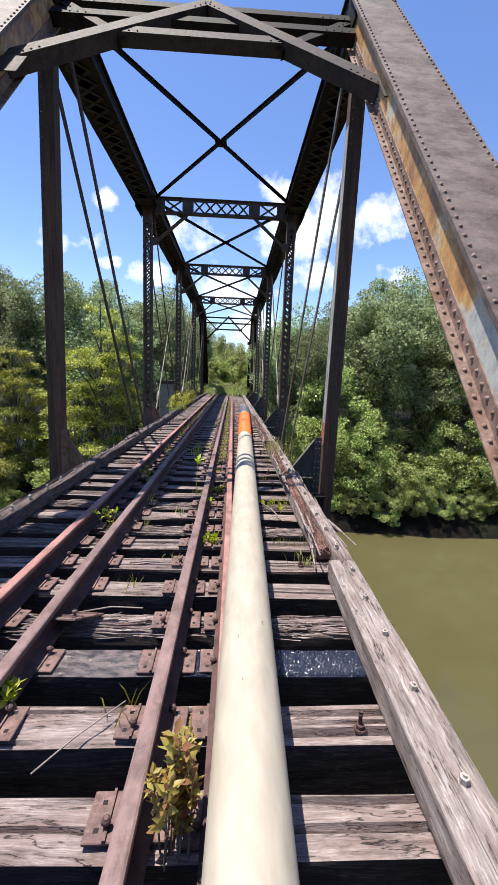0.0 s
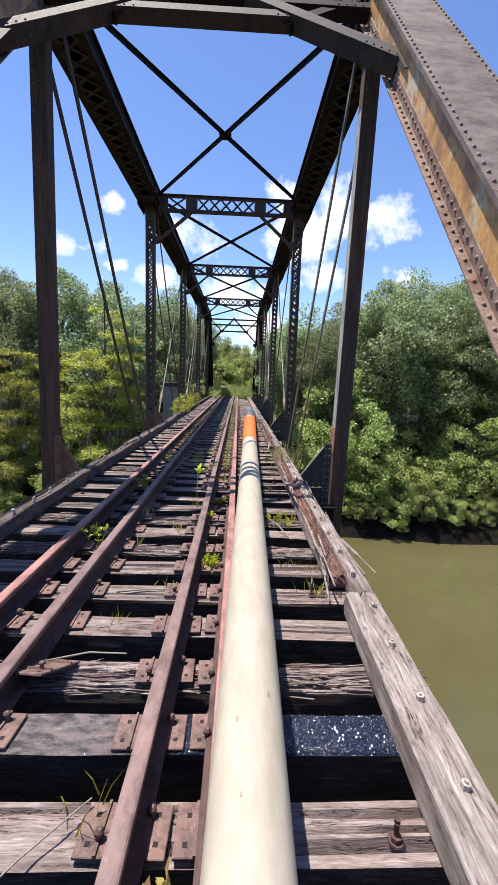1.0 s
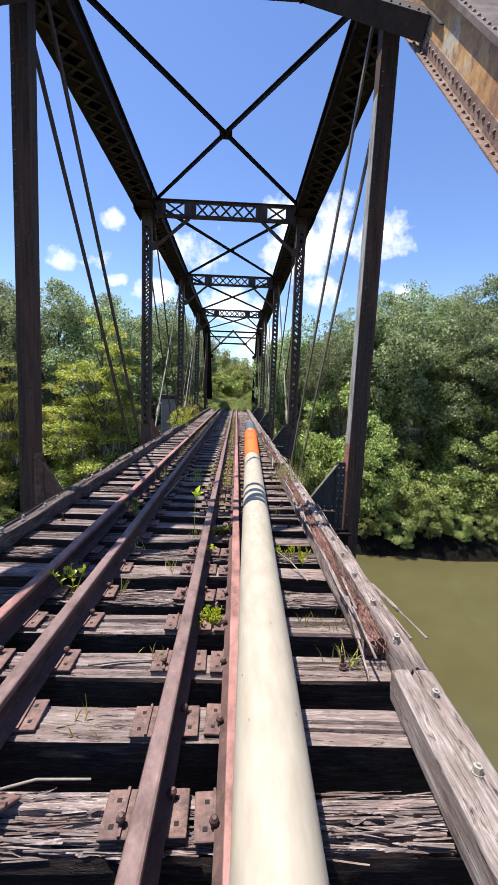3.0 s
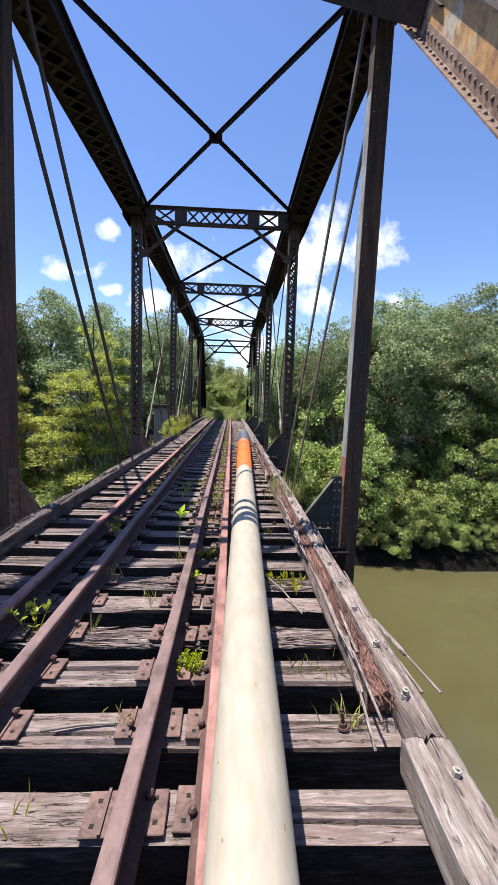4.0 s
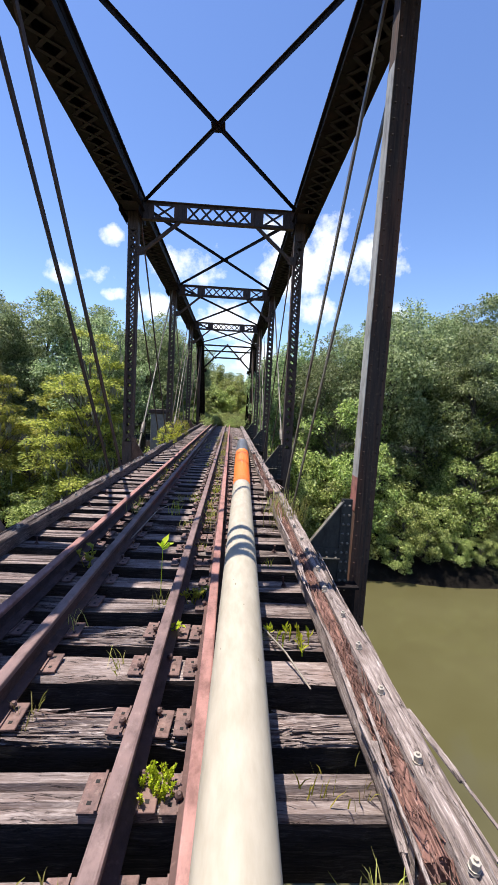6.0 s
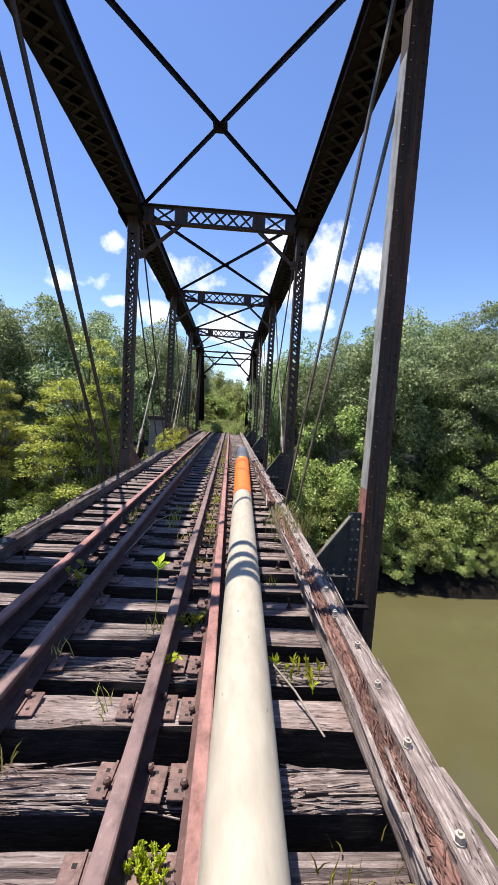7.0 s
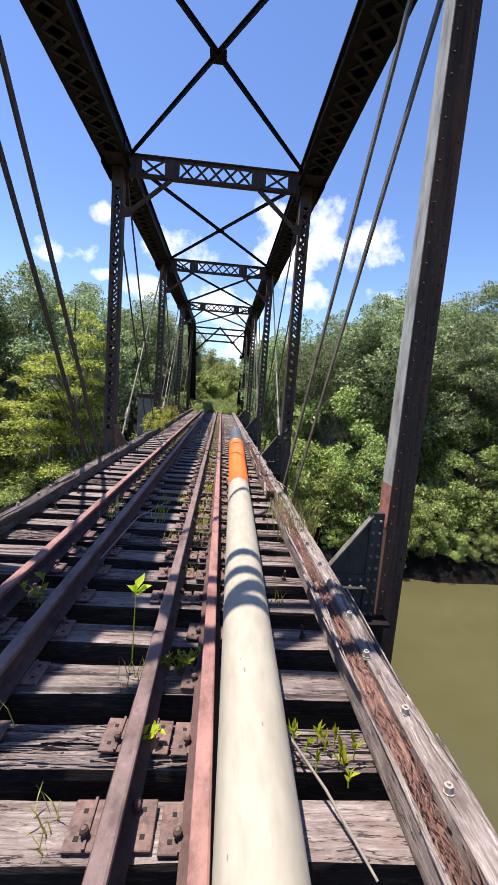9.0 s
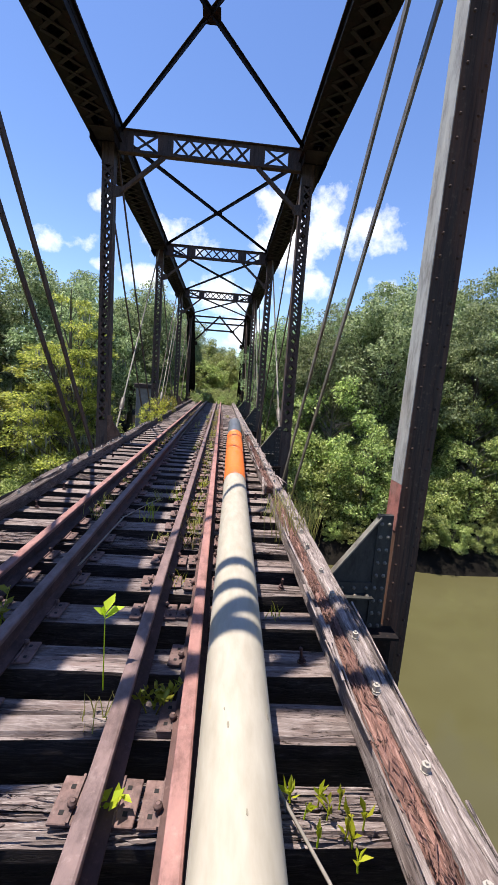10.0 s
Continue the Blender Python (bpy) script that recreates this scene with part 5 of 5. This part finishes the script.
weed(0.60, 3.94, 0.0, 3, 20, 0.13, 0.015, LEAF_LIME, "bright yellow-green feathery weed tuft between the rails", 0.06, 40, lean=0.3)
weed(0.60, 5.60, 0.0, 4, 10, 0.14, 0.04, LEAF_WEED, "yellow-green weed between the rails", 0.06, 10)
weed(0.31, 5.74, 0.0, 5, 1, 0.62, 0.10, LEAF_LIME, "single sapling with large yellow-green leaves", 0.01, 6, "sapling", 0.06)
weed(1.22, 5.14, 0.0, 6, 7, 0.07, 0.055, LEAF_LIME, "leafy green seedlings on a rotten tie", 0.16, 5, lean=0.12, up=2.2, narrow=0.3)
weed(1.36, 5.10, 0.0, 7, 6, 0.08, 0.06, LEAF_LIME, "leafy green seedlings on a rotten tie", 0.12, 6, lean=0.12, up=2.2, narrow=0.3)
weed(0.50, 5.12, 0.0, 8, 3, 0.15, 0.06, LEAF_LIME, "small green seedling beside the guard rail", 0.05, 5)
weed(-0.47, 4.36, 0.0, 9, 6, 0.24, 0.05, LEAF_WEED, "straggling weed between the rails", 0.08, 8)
weed(-0.46, 6.30, 0.0, 10, 4, 0.22, 0.07, LEAF_WEED, "leafy weed between the rails", 0.06, 5)
for j, (x, y, h, n) in enumerate(((1.28, 3.96, 0.12, 14), (1.40, 3.55, 0.13, 20), (1.50, 3.94, 0.12, 9), (0.05, 3.10, 0.14, 10), (0.28, 3.55, 0.12, 12), (-0.10, 4.33, 0.17, 10), (0.30, 1.92, 0.22, 9),
                                  (0.36, 5.55, 0.16, 16), (0.20, 4.76, 0.14, 12), (0.55, 6.84, 0.12, 16), (0.62, 8.1, 0.16, 20), (0.60, 9.8, 0.18, 24), (0.58, 11.5, 0.2, 26), (0.6, 13.6, 0.2, 26),
                                  (0.30, 7.68, 0.14, 14), (0.25, 9.4, 0.18, 16), (-0.55, 8.9, 0.18, 16), (-0.5, 11.0, 0.22, 22), (1.25, 6.4, 0.12, 10), (-0.2, 5.14, 0.16, 10), (1.45, 1.1, 0.2, 6),
                                  (0.6, 16.0, 0.25, 30), (0.6, 19.0, 0.28, 36), (-0.55, 15, 0.25, 24))):
    tuft(x, y, 0.0, 60 + j, n, h, GRASS if j % 3 else LEAF_WEED, "sparse yellow-green grass rooted in a tie" if j < 12 else "dry grass tuft between the rails")
gr = random.Random(77)
for j in range(46):
    y = 7.5 + 0.42 * j + gr.uniform(-0.15, 0.15)
    for x in (0.60, -0.55, 0.32, 0.05, 1.1):
        if gr.random() < (0.85 if x == 0.60 else 0.45 if x in (-0.55, 0.32) else 0.12):
            tuft(x + gr.uniform(-0.06, 0.06), y, 0.0, 300 + j * 5 + int(x * 10), gr.randint(8, 22), gr.uniform(0.10, 0.24), GRASS if gr.random() < 0.6 else LEAF_WEED, "dry yellow-green grass growing between the rails")
tuft(1.66, 7.85, 0.02, 120, 90, 0.55, GRASS, "tall dry grass beside the guard timber", spread=0.13, lean=0.35)
tuft(1.62, 8.5, 0.02, 121, 60, 0.45, GRASS, "tall dry grass beside the guard timber", spread=0.14, lean=0.4)
for j, (x, y, s) in enumerate(((-1.62, 17.6, 0.45), (-1.60, 18.6, 0.62), (-1.64, 20.2, 0.7), (-1.7, 23.0, 0.7))):
    put(DECK_BUSH, used, x, y, rg.uniform(0, 360), s, z=0.14, group="bushes on the bridge deck")

# dead sticks on the ties
for name, pts, r in (("dead_stick", [(1.12, 5.17, 0.04), (1.24, 4.86, 0.05), (1.35, 4.58, 0.006)], 0.007), ("dead_stick", [(-0.05, 3.50, 0.006), (0.12, 3.53, 0.012), (0.32, 3.55, 0.008)], 0.008),
                     ("dead_twig", [(0.02, 1.66, 0.01), (0.13, 1.80, 0.03), (0.30, 1.98, 0.05)], 0.004), ("dead_twig", [(-0.26, 2.72, 0.02), (0.0, 2.80, 0.03), (0.2, 2.82, 0.012)], 0.006),
                     ("dead_vine", [(-0.25, 7.0, 0.03), (-0.10, 7.9, 0.15), (0.05, 8.6, 0.10), (0.15, 9.2, 0.02)], 0.008)):
    bm = bmesh.new()
    tube(bm, pts, [r, r * 0.9, r * 0.7, r * 0.6][:len(pts)], 6)
    tagged(part(name, bm, TWIG), "thin dry grey stick lying on the ties", "stick")

# an old cabinet standing on the far bank
def bank_cabinet():
    ob = thing("bank_cabinet", "old grey concrete cabinet with a brown lid on the bank", "cabinet", at=pose(-3.45, 27.3, -0.16))
    bm = bmesh.new()
    box(bm, -0.42, 0.42, -0.42, 0.42, -8.0, 1.12)
    bmesh.ops.bevel(bm, geom=list(bm.edges), offset=0.02, segments=1, affect="EDGES")
    # grey darkened to include the shade that partly covers the body
    part("body", bm, flat("shaded_grey_concrete", (0.17, 0.16, 0.15), 0.9, 6, 0.3, 0.4), ob)
    bm = bmesh.new()
    box(bm, -0.52, 0.52, -0.52, 0.52, 1.122, 1.36)
    bmesh.ops.bevel(bm, geom=list(bm.edges), offset=0.02, segments=1, affect="EDGES")
    part("lid", bm, PORTAL, ob, "dark brown overhanging lid")


bank_cabinet()
